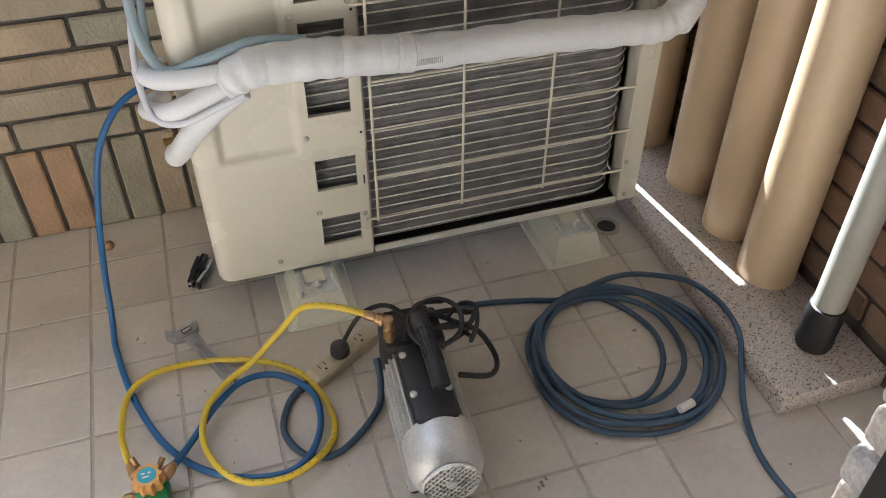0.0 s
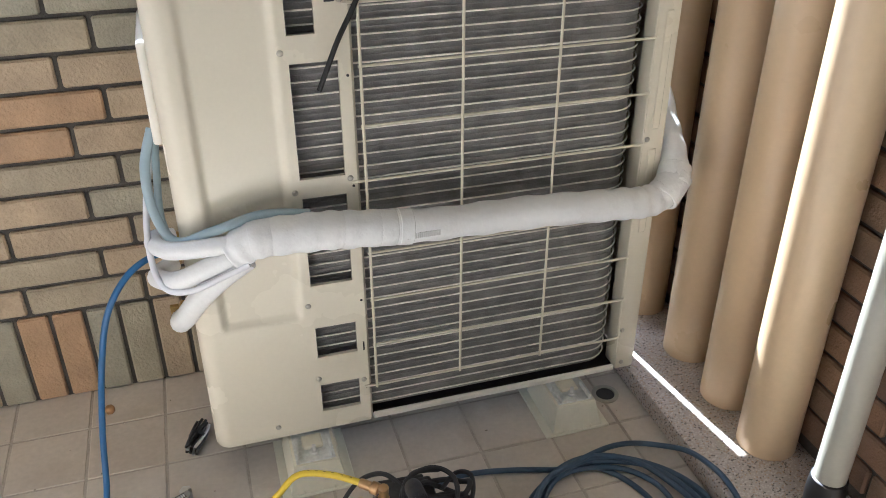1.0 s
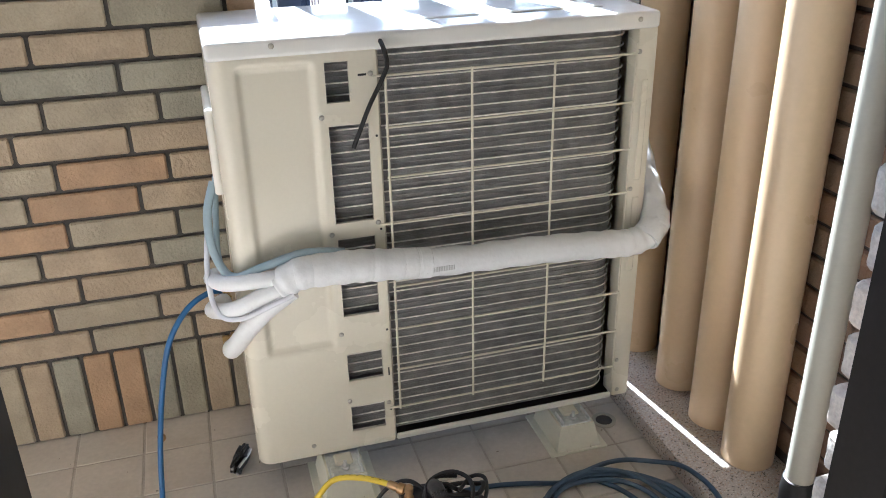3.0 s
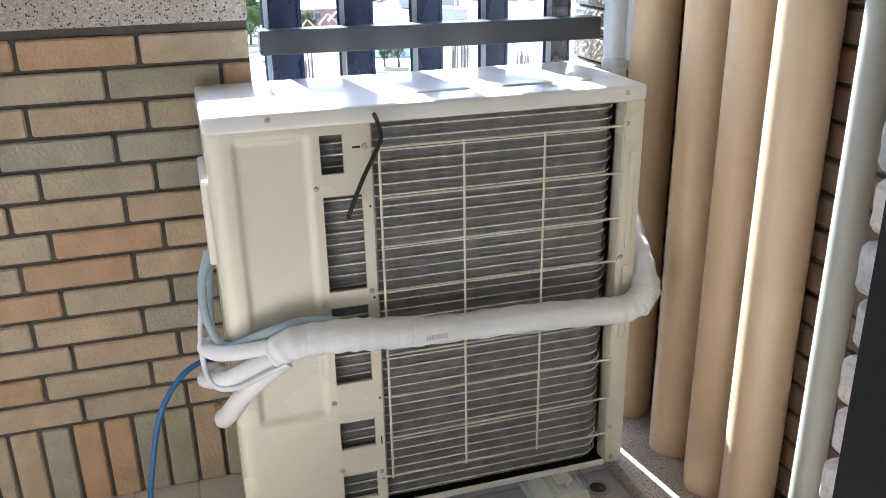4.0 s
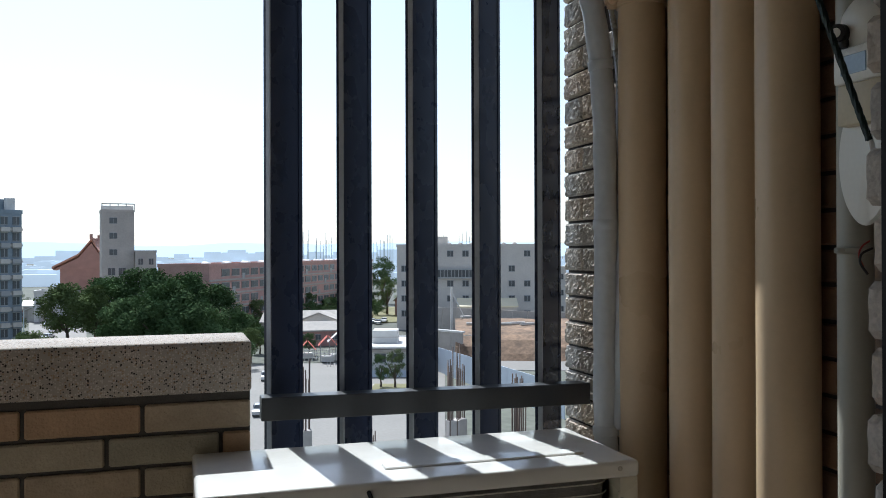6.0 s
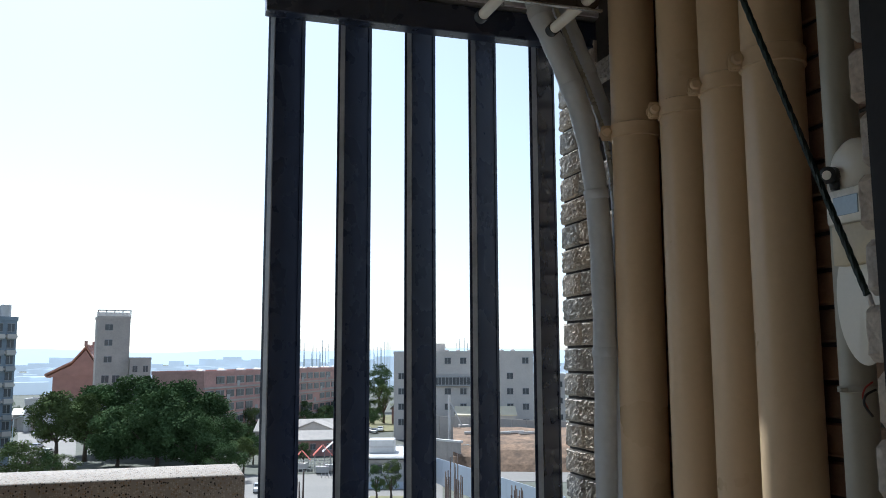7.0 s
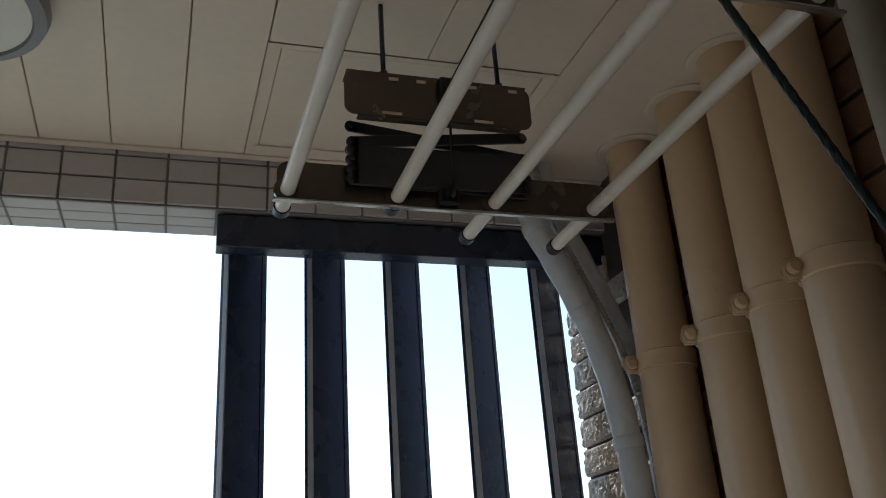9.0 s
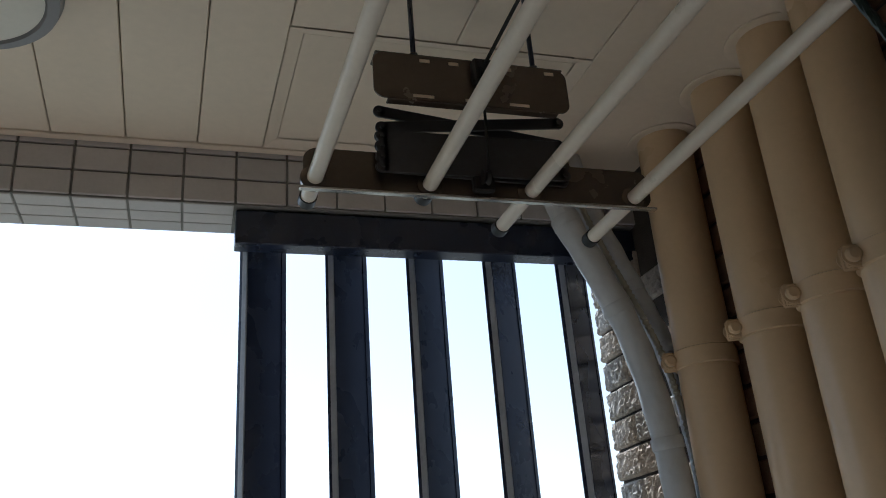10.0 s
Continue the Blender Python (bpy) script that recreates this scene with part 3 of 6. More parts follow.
# plastic feet
def foot(cx, cy):
    f = thing("mounting_foot", (cx, cy, 0), "pale plastic mounting foot with a zinc bolt plate", "mounting foot", "feet under the outdoor unit")
    t = bmesh.new()
    add_box(t, (-0.072, -0.085, 0), (0.072, 0.085, 0.006), 0.002)
    a = [(-0.055, -0.079), (0.055, -0.079), (0.055, 0.07), (-0.055, 0.07)]
    b = [(-0.043, -0.064), (0.043, -0.064), (0.043, 0.06), (-0.043, 0.06)]
    va = [t.verts.new((x, y, 0.006)) for x, y in a]
    vb = [t.verts.new((x, y, 0.064)) for x, y in b]
    for k in range(4):
        t.faces.new((va[k], va[(k + 1) % 4], vb[(k + 1) % 4], vb[k]))
    t.faces.new(vb)
    for x in (-0.03, 0.03):
        add_box(t, (x - 0.0015, -0.082, 0.006), (x + 0.0015, -0.06, 0.012))
    part("base", t, M["pad"], f)
    t = box((-0.038, -0.06, 0.064), (0.038, 0.055, 0.067), 0.001)
    for x in (-0.032, 0.032):
        add_box(t, (x - 0.002, -0.06, 0.066), (x + 0.002, -0.012, 0.078), 0.0005)
    part("bolt_plate", t, M["zinc_bright"], f)
    part("packing_block", box((-0.02, -0.03, 0.067), (0.02, 0.008, 0.0755), 0.003), M["pad"], f, "pale packing block under the unit")
    t = bmesh.new()
    add_lathe(t, [(0.004, 0.060), (0.004, 0.086)], 8)
    add_lathe(t, [(0.009, 0.067), (0.009, 0.0735)], 6)
    t.transform(pose(0, -0.038, 0))
    part("bolt", t, M["zinc"], f)
    return f


f1 = foot(0.234, 1.28)
copy_thing(f1, pose(0.784, 1.292, 0))

# wrapped bundle of lines across the front
bundle = thing("line_set", (0.5, 1.25, 0.5), "white-taped bundle of refrigerant lines tied across the unit", "refrigerant lines")
pts = [(0.135, 1.25, 0.53), (0.18, 1.245, 0.553), (0.279, 1.243, 0.553), (0.359, 1.243, 0.545), (0.49, 1.243, 0.534), (0.677, 1.243, 0.529), (0.83, 1.243, 0.519), (0.905, 1.246, 0.515), (0.955, 1.262, 0.535), (0.975, 1.30, 0.572), (0.985, 1.38, 0.64), (0.998, 1.50, 0.77)]
wpart("wrapped_pipe", tube(smooth_path(pts, 14), lambda u: (0.030 + 0.0035 * math.sin(u * 9) * (u < 0.4) + 0.0012 * math.sin(u * 160)) * (0.92 if u > 0.72 else 1.0), 20), M["wrap"], bundle, smooth=True)
p = smooth_path(pts, 14)
for u, w in ((0.10, 0.02), (0.16, 0.012), (0.215, 0.018), (0.30, 0.02), (0.325, 0.012), (0.72, 0.03), (0.76, 0.02)):
    k = int(u * (len(p) - 1))
    d = (p[k + 1] - p[k]).normalized()
    wpart("tape_turn", tube([p[k] - d * w, p[k] - d * w * 0.9, p[k] + d * w * 0.9, p[k] + d * w], lambda v: 0.0310 if v in (0.0, 1.0) else 0.0322, 20), M["wrap"], bundle, smooth=True)
bm = bmesh.new()
for k in range(17):
    add_box(bm, (0.425 + 0.0035 * k, 1.2122, 0.529), (0.427 + 0.0035 * k, 1.2137, 0.539))
tagged(wpart("print_marks", bm, M["wrap_print"], bundle, "row of small grey printed bars"), kind="stuff")
ends = [((0.16, 1.25, 0.55), (0.10, 1.25, 0.548), (0.04, 1.275, 0.538), (0.012, 1.33, 0.525), (0.015, 1.37, 0.515), (0.04, 1.385, 0.505)),
        ((0.16, 1.247, 0.535), (0.10, 1.245, 0.515), (0.045, 1.265, 0.485), (0.010, 1.33, 0.455), (0.005, 1.38, 0.435), (0.03, 1.42, 0.43)),
        ((0.16, 1.245, 0.52), (0.11, 1.25, 0.485), (0.07, 1.275, 0.435), (0.045, 1.31, 0.385), (0.03, 1.345, 0.35), (0.035, 1.375, 0.345))]
for e, r in zip(ends, (0.0155, 0.017, 0.0195)):
    wpart("insulated_pipe", tube(smooth_path(e, 10), r, 14), M["wrap"], bundle, smooth=True)
# unseen upright tube, added to block sun and narrow the streak on the kerb
wpart("insulated_pipe", tube(smooth_path([(0.990, 1.50, 0.004), (0.990, 1.50, 0.3), (0.991, 1.50, 0.55), (0.998, 1.50, 0.76)], 8), 0.0145, 12), M["wrap"], bundle, smooth=True)
M["cable_blue"] = material("grey_blue_cable", (0.36, 0.46, 0.52), 0.45, vary=0.06, scale=20, bump=0.05)
M["cable_white"] = material("white_cable", (0.74, 0.75, 0.8), 0.4, vary=0.04, scale=20, bump=0.03)
for e, r, m in ((((0.04, 1.36, 0.72), (0.02, 1.34, 0.66), (0.022, 1.32, 0.59), (0.05, 1.29, 0.545), (0.11, 1.262, 0.57), (0.19, 1.262, 0.588), (0.27, 1.258, 0.58)), 0.0085, "cable_blue"),
                (((0.045, 1.39, 0.72), (0.035, 1.37, 0.64), (0.03, 1.35, 0.56), (0.05, 1.30, 0.535), (0.10, 1.27, 0.55)), 0.0065, "cable_blue"),
                (((0.04, 1.40, 0.70), (0.012, 1.35, 0.60), (0.004, 1.31, 0.52), (0.018, 1.27, 0.475), (0.06, 1.238, 0.478), (0.12, 1.225, 0.505), (0.16, 1.224, 0.52)), 0.0055, "cable_white")):
    c = thing("control_cable", e[0], "thin cable from the wiring cover into the taped bundle" if m == "cable_white" else "grey-blue cable from the wiring cover into the taped bundle", "cable", "cables of the outdoor unit")
    wpart("cable", tube(smooth_path(e, 10), r, 10), M[m], c, smooth=True)

# ---- tools and hoses on the floor ----
M["hose_blue"] = material("blue_hose", (0.025, 0.12, 0.30), 0.38, vary=0.08, scale=12, fine=150, bump=0.08)
M["hose_yellow"] = material("yellow_hose", (0.70, 0.52, 0.03), 0.4, vary=0.06, scale=12, fine=150, bump=0.08)
M["cord"] = material("slate_blue_cord", (0.055, 0.095, 0.15), 0.45, vary=0.15, scale=20, fine=150, bump=0.08)
M["alu"] = material("cast_aluminium", (0.66, 0.65, 0.62), 0.5, metal=0.5, vary=0.16, scale=22, fine=200, bump=0.06)
M["wrench_web"] = material("dull_steel_web", (0.3, 0.3, 0.3), 0.55, metal=0.5, vary=0.2, scale=40, bump=0.1)
M["rubber"] = material("black_rubber", (0.022, 0.022, 0.024), 0.5, vary=0.4, scale=30, fine=200, bump=0.15, stain=0.25, stain_color=(0.16, 0.14, 0.12))
M["cream_plastic"] = material("cream_plastic", (0.58, 0.5, 0.34), 0.45, vary=0.08, scale=20, bump=0.05)
M["copper"] = material("dull_brass", (0.46, 0.29, 0.14), 0.4, metal=0.7, vary=0.15, scale=40, bump=0.05)
M["green"] = material("green_anodised", (0.04, 0.3, 0.12), 0.35, metal=0.4, vary=0.1, scale=30, bump=0.05)
M["teal"] = material("teal_sticker", (0.03, 0.33, 0.45), 0.4, vary=0.05, bump=0.02)
M["gold"] = material("orange_knob", (0.55, 0.29, 0.08), 0.4, metal=0.5, vary=0.1, scale=30, bump=0.05)
M["print"] = material("printed_marks", (0.2, 0.15, 0.03), 0.6, bump=0)

blue = thing("charging_hose", (0.03, 1.42, 0.45), "blue rubber charging hose from the side valve to the gauge", "hose")
bl = [(0.04, 1.43, 0.445), (0.0, 1.415, 0.455), (-0.05, 1.39, 0.435), (-0.095, 1.372, 0.37), (-0.125, 1.36, 0.26), (-0.148, 1.345, 0.13), (-0.158, 1.31, 0.035), (-0.158, 1.245, 0.009), (-0.132, 1.117, 0.008), (-0.086, 1.0, 0.008), (-0.027, 0.926, 0.008), (0.052, 0.884, 0.009), (0.127, 0.882, 0.012), (0.174, 0.939, 0.02), (0.176, 1.021, 0.022), (0.123, 1.08, 0.022), (0.062, 1.083, 0.024), (0.007, 1.039, 0.024), (-0.037, 0.979, 0.024), (-0.062, 0.935, 0.038), (-0.072, 0.918, 0.046)]
wpart("hose", tube(smooth_path(bl, 8), 0.006, 12), M["hose_blue"], blue, smooth=True)
wpart("coupling", lathe([(0.006, 0.0), (0.008, 0.004), (0.008, 0.012), (0.0105, 0.014), (0.0105, 0.028), (0.007, 0.032)], 10, along((-0.068, 0.924, 0.044), (-0.085, 0.895, 0.055))), M["copper"], blue, smooth=True)
yellow = thing("charging_hose", (0.1, 1.0, 0.01), "yellow rubber charging hose looped from the gauge to the pump", "hose")
ye = [(-0.133, 0.935, 0.055), (-0.141, 0.965, 0.045), (-0.15, 1.028, 0.03), (-0.138, 1.115, 0.02), (-0.094, 1.157, 0.016), (-0.012, 1.164, 0.012), (0.089, 1.133, 0.016), (0.163, 1.072, 0.022), (0.197, 0.998, 0.012), (0.197, 0.933, 0.009), (0.163, 0.882, 0.024), (0.105, 0.858, 0.024), (0.042, 0.869, 0.022), (0.0, 0.911, 0.02), (-0.02, 0.971, 0.026), (-0.006, 1.028, 0.038), (0.031, 1.067, 0.045), (0.089, 1.09, 0.065), (0.149, 1.099, 0.12), (0.188, 1.091, 0.166), (0.237, 1.055, 0.188), (0.285, 1.022, 0.187)]
wpart("hose", tube(smooth_path(ye, 8), 0.0058, 12), M["hose_yellow"], yellow, smooth=True)
bm = bmesh.new()
yp = smooth_path(ye, 8)
for a in list(range(30, 60)) + list(range(72, 104)) + list(range(150, 166)):
    if a % 2:
        q = yp[a] + Vector((0, 0, 0.0056))
        d = (yp[a + 1] - yp[a])
        add_box(bm, (-0.0022, -0.0007, -0.0004), (0.0022, 0.0007, 0.0005), m=Matrix.Translation(q) @ d.to_track_quat("X", "Z").to_matrix().to_4x4())
tagged(wpart("print_marks", bm, M["print"], yellow, "small dark print along the hose"), kind="stuff")
for a, b in (((0.283, 1.023, 0.187), (0.33, 0.99, 0.178)), ((-0.134, 0.937, 0.054), (-0.12, 0.90, 0.065))):
    wpart("coupling", lathe([(0.007, 0.0), (0.0085, 0.004), (0.0085, 0.02), (0.011, 0.022), (0.011, 0.034), (0.006, 0.036)], 10, along(a, b)), M["copper"], yellow, smooth=True)

# single-valve gauge block
gauge = thing("manifold_valve", (-0.106, 0.894, 0), "green charging valve with a ribbed orange knob", "valve")
part("valve_body", add_box(box((-0.028, -0.03, 0.0), (0.028, 0.03, 0.05), 0.005, 2), (-0.02, -0.045, 0.008), (0.02, -0.03, 0.04), 0.004), M["green"], gauge, smooth=True)
bm = bmesh.new()
ring = []
for z, s in ((0.05, 0.8), (0.058, 1.0), (0.075, 1.0), (0.082, 0.9)):
    ring.append([bm.verts.new(((0.027 + 0.003 * math.cos(9 * a)) * s * math.cos(a), (0.027 + 0.003 * math.cos(9 * a)) * s * math.sin(a), z)) for a in [2 * math.pi * k / 54 for k in range(54)]])
for a, b in zip(ring, ring[1:]):
    for k in range(54):
        bm.faces.new((a[k], a[(k + 1) % 54], b[(k + 1) % 54], b[k]))
bm.faces.new(ring[-1])
bm.faces.new(ring[0][::-1])
knob = part("knob", bm, M["gold"], gauge, "ribbed orange knob")
part("knob_sticker", lathe([(0.017, 0.082), (0.017, 0.0832)], 24), M["teal"], knob, "round teal sticker with pale print")
bm = bmesh.new()
for x, y, w in ((-0.006, 0.004, 0.008), (0.005, 0.004, 0.006), (-0.002, -0.004, 0.012)):
    add_box(bm, (x - w / 2, y - 0.0018, 0.0832), (x + w / 2, y + 0.0018, 0.0836))
part("sticker_print", bm, M["casing_white"], knob)
bm = bmesh.new()
add_lathe(bm, [(0.006, 0.02), (0.006, 0.035), (0.0095, 0.036), (0.0095, 0.05), (0.006, 0.053)], 8, m=pose(0, 0, 0.03, 0, -90, 0))
add_lathe(bm, [(0.006, 0.02), (0.006, 0.05)], 8, m=pose(0, 0.012, 0.04, 0, 60, 50))
add_lathe(bm, [(0.006, 0.02), (0.006, 0.055)], 8, m=pose(-0.005, 0.012, 0.045, 0, -50, -60))
part("port", bm, M["copper"], gauge, smooth=True)
gauge.scale = (0.86, 0.86, 0.9)

# adjustable wrench
wr = thing("adjustable_wrench", (0.0, 1.2, 0.0), "steel adjustable wrench lying on the tiles", "wrench", turn=math.degrees(math.atan2(1.112 - 1.235, 0.048 + 0.012)))
def wrench():
    bm = bmesh.new()
    # handle, tapering bar with a sunk web and a hole at its end
    outline = [(-0.005, -0.011), (0.06, -0.0095), (0.135, -0.012), (0.149, -0.009), (0.153, 0.0), (0.149, 0.009), (0.135, 0.012), (0.06, 0.0095), (-0.005, 0.013)]
    lo = [bm.verts.new((x, y, 0.002)) for x, y in outline]
    hi = [bm.verts.new((x, y, 0.012)) for x, y in outline]
    for k in range(len(outline)):
        bm.faces.new((lo[k], lo[(k + 1) % len(outline)], hi[(k + 1) % len(outline)], hi[k]))
    bm.faces.new(hi)
    bm.faces.new(lo[::-1])
    head = [(-0.004, -0.012), (-0.010, -0.024), (-0.020, -0.031), (-0.033, -0.033), (-0.040, -0.027), (-0.031, -0.020), (-0.025, -0.013), (-0.022, -0.002), (-0.022, 0.018), (-0.012, 0.022), (-0.004, 0.013)]
    lo = [bm.verts.new((x, y, 0.0)) for x, y in head]
    hi = [bm.verts.new((x, y, 0.015)) for x, y in head]
    for k in range(len(head)):
        bm.faces.new((lo[k], lo[(k + 1) % len(head)], hi[(k + 1) % len(head)], hi[k]))
    bm.faces.new(hi)
    bm.faces.new(lo[::-1])
    return bm


part("wrench_body", wrench(), M["steel"], wr)
part("handle_web", box((0.022, -0.0055, 0.0118), (0.122, 0.0055, 0.0125), 0.0005), M["wrench_web"], wr, "dull sunk web of the handle")
bm = bmesh.new()
jaw = [(-0.0225, 0.004), (-0.031, 0.007), (-0.037, 0.017), (-0.030, 0.027), (-0.0225, 0.026)]
lo = [bm.verts.new((x, y, 0.001)) for x, y in jaw]
hi = [bm.verts.new((x, y, 0.014)) for x, y in jaw]
for k in range(5):
    bm.faces.new((lo[k], lo[(k + 1) % 5], hi[(k + 1) % 5], hi[k]))
bm.faces.new(hi)
part("jaw", bm, M["zinc"], wr)
bm = box((-0.020, -0.008, 0.0145), (-0.008, 0.010, 0.0155))
part("screw_slot", bm, M["black"], wr)
bm = bmesh.new()
for k in range(4):
    add_lathe(bm, [(0.0045, -0.0012), (0.0045, 0.0012)], 10, m=pose(-0.014, -0.005 + 0.004 * k, 0.0135, 90, 0, 0))
part("worm_screw", bm, M["zinc"], wr)
part("hang_hole", lathe([(0.005, 0.012), (0.005, 0.0124)], 12, pose(0.142, 0, 0)), M["black"], wr)

wr.matrix_basis = Matrix.Translation((-0.02, 0.036, 0)) @ wr.matrix_basis @ Matrix.Diagonal((1.06, 1.08, 1.1, 1))

# power strip with a black plug in it
strip = thing("power_strip", (0.246, 1.092, 0), "cream power strip with a black plug in its middle outlet", "power strip", turn=math.degrees(math.atan2(1.125 - 1.053, 0.31 - 0.193)))
part("housing", box((-0.085, -0.021, 0.0), (0.085, 0.021, 0.03), 0.005, 2), M["cream_plastic"], strip, smooth=True)
for x in (-0.05, 0.0, 0.05):
    o = part("outlet", box((x - 0.021, -0.017, 0.03), (x + 0.021, 0.017, 0.0325), 0.0015), M["cream_plastic"], strip)
    bm = bmesh.new()
    for dx, dy in ((-0.007, 0.006), (0.007, 0.006)):
        add_box(bm, (x + dx - 0.001, dy - 0.006, 0.0324), (x + dx + 0.001, dy + 0.004, 0.033))
    add_lathe(bm, [(0.003, 0.0324), (0.003, 0.033)], 8, m=pose(x, -0.009, 0))
    part("contact_slots", bm, M["black"], o)
strip.scale = (0.92, 0.84, 0.9)
plug = thing("power_plug", (0.243, 1.09, 0.0), "round black rubber plug pushed into the power strip", "plug")
bm = lathe([(0.016, 0.029), (0.0185, 0.033), (0.0185, 0.043), (0.016, 0.046), (0.0165, 0.05), (0.009, 0.056), (0.003, 0.057)], 18)
part("plug_body", bm, M["rubber"], plug, smooth=True)
part("plug_cord", tube(smooth_path([(0.008, 0.008, 0.045), (0.03, 0.03, 0.06), (0.055, 0.035, 0.085), (0.08, 0.015, 0.115), (0.10, -0.015, 0.135), (0.118, -0.05, 0.135)], 8), 0.0045, 8), M["rubber"], plug, smooth=True)
sc = thing("extension_cord", (0.2, 0.95, 0.0), "slate-blue cord looping out of the power strip", "cord")
wpart("cord", tube(smooth_path([(0.30, 1.04, 0.05), (0.298, 1.005, 0.02), (0.276, 0.955, 0.008), (0.201, 0.893, 0.008), (0.145, 0.90, 0.008), (0.114, 0.959, 0.008), (0.132, 1.02, 0.008), (0.165, 1.048, 0.014), (0.18, 1.054, 0.016)], 10), 0.006, 10), M["cord"], sc, smooth=True)
wpart("cord_neck", lathe([(0.009, 0.0), (0.0075, 0.02), (0.0075, 0.03)], 10, along((0.183, 1.054, 0.016), (0.155, 1.04, 0.012))), M["rubber"], sc, smooth=True)

# coiled cable
coil = thing("coiled_cable", (0.745, 0.94, 0), "slate-blue power cable coiled in loose loops on the tiles", "cable")
rnd = random.Random(12)
pts = [(0.42, 1.07, 0.10), (0.445, 1.115, 0.04), (0.49, 1.152, 0.012), (0.56, 1.15, 0.008), (0.63, 1.134, 0.008)]
# each loose loop: centre x, y and half-widths
LOOPS = [(0.717, 0.978, 0.118, 0.138), (0.748, 0.935, 0.187, 0.176), (0.735, 0.960, 0.136, 0.138), (0.760, 0.943, 0.154, 0.161), (0.752, 0.937, 0.178, 0.168), (0.745, 0.945, 0.150, 0.165)]
per = 14
for k in range(per * len(LOOPS)):
    n, u = k // per, (k % per) / per
    u = max(0.0, (u - 0.6) / 0.4)
    u = u * u * (3 - 2 * u)
    p, q = LOOPS[n], LOOPS[min(n + 1, len(LOOPS) - 1)]
    cx, cy, rx, ry = (v + (w - v) * u for v, w in zip(p, q))
    a = radians(100 - 360 * k / per)
    pts.append((cx + (rx + rnd.uniform(-0.003, 0.003)) * math.cos(a), cy + (ry + rnd.uniform(-0.003, 0.003)) * math.sin(a), 0.0075 + 0.0042 * n + 0.003 * math.sin(k * 1.7)))
pts += [(0.726, 1.099, 0.034), (0.802, 1.121, 0.03), (0.864, 1.128, 0.02), (0.922, 1.108, 0.016), (0.9465, 1.05, 0.046), (0.960, 0.993, 0.0575), (0.966, 0.941, 0.0575), (0.954, 0.882, 0.0565), (0.936, 0.833, 0.02), (0.905, 0.77, 0.0068), (0.879, 0.702, 0.0068), (0.871, 0.642, 0.0068), (0.876, 0.589, 0.0068), (0.89, 0.48, 0.0068)]
wpart("cable", tube(smooth_path(pts, 6), 0.0057, 9), M["cord"], coil, smooth=True)
wpart("tape_band", tube([(0.775, 0.779, 0.036), (0.805, 0.786, 0.036)], 0.0076, 12), M["casing_white"], coil, "white tape band on the cable", smooth=True)

# vacuum pump
axis = Vector((0.018, 0.30, 0)).normalized()
pump = thing("vacuum_pump", (0.354, 0.90, 0), "small vacuum pump with finned motor, silver fan cover and black handle", "vacuum pump", turn=math.degrees(math.atan2(axis.y, axis.x)) - 90)
# local: y runs from the fan cover (-) to the pump head (+)
motor = part("motor", lathe([(0.052, -0.09), (0.054, -0.088), (0.054, 0.07), (0.05, 0.075)], 32, pose(0, 0, 0.078, -90, 0, 0)), M["alu"], pump, "finned aluminium motor", smooth=True)
_fin = mesh_of("cooling_fin", box((0.05, -0.088, -0.0012), (0.063, 0.068, 0.0012), 0.0005), M["alu"])
for k in range(22):
    piece("cooling_fin", _fin, motor, pose(0, 0, 0.078) @ Matrix.Rotation(-radians(-40 + 260 * k / 21), 4, "Y"))
part("top_cover", box((-0.036, -0.085, 0.105), (0.036, 0.07, 0.144), 0.008, 2), M["rubber"], pump, smooth=True)
part("fan_cover", lathe([(0.060, 0.0), (0.063, 0.003), (0.0635, 0.006), (0.0625, 0.009), (0.063, 0.05), (0.0605, 0.062), (0.056, 0.071), (0.0475, 0.0795), (0.046, 0.078)], 36, pose(0, -0.075, 0.078, 90, 0, 0)), M["alu"], pump, "smooth silver fan cover", smooth=True)
grate = part("fan_grate", lathe([(0.0465, 0.0), (0.0465, 0.002)], 32, pose(0, -0.1545, 0.078, 90, 0, 0)), M["black"], pump)
for k in range(-5, 6):
    w = math.sqrt(max(0.0, 0.0455 ** 2 - (k * 0.0085) ** 2))
    part("grate_bar", add_box(bmesh.new(), (-w, -0.16, k * 0.0085 - 0.0013), (w, -0.157, k * 0.0085 + 0.0013), m=pose(0, 0, 0.078) @ Matrix.Rotation(radians(45), 4, "Y")), M["alu"], grate)
    part("grate_bar", add_box(bmesh.new(), (k * 0.0085 - 0.0013, -0.1605, -w), (k * 0.0085 + 0.0013, -0.1575, w), m=pose(0, 0, 0.078) @ Matrix.Rotation(radians(45), 4, "Y")), M["alu"], grate)
part("grate_rim", lathe([(0.0465, 0.0), (0.049, 0.002), (0.049, 0.006), (0.0465, 0.007), (0.0455, 0.0)], 36, pose(0, -0.155, 0.078, 90, 0, 0)), M["alu"], grate, smooth=True)
part("grate_hub", lathe([(0.009, 0.0), (0.009, 0.008)], 12, pose(0, -0.155, 0.078, 90, 0, 0)), M["alu"], grate)
part("pump_head", add_box(box((-0.055, 0.072, 0.02), (0.055, 0.15, 0.135), 0.008, 2), (-0.045, 0.15, 0.03), (0.045, 0.17, 0.12), 0.006, 2), M["rubber"], pump, smooth=True)
part("base_plate", add_box(box((-0.062, -0.12, 0.012), (0.062, 0.13, 0.018), 0.002), (-0.03, -0.08, 0.018), (0.03, 0.06, 0.03)), M["alu"], pump)
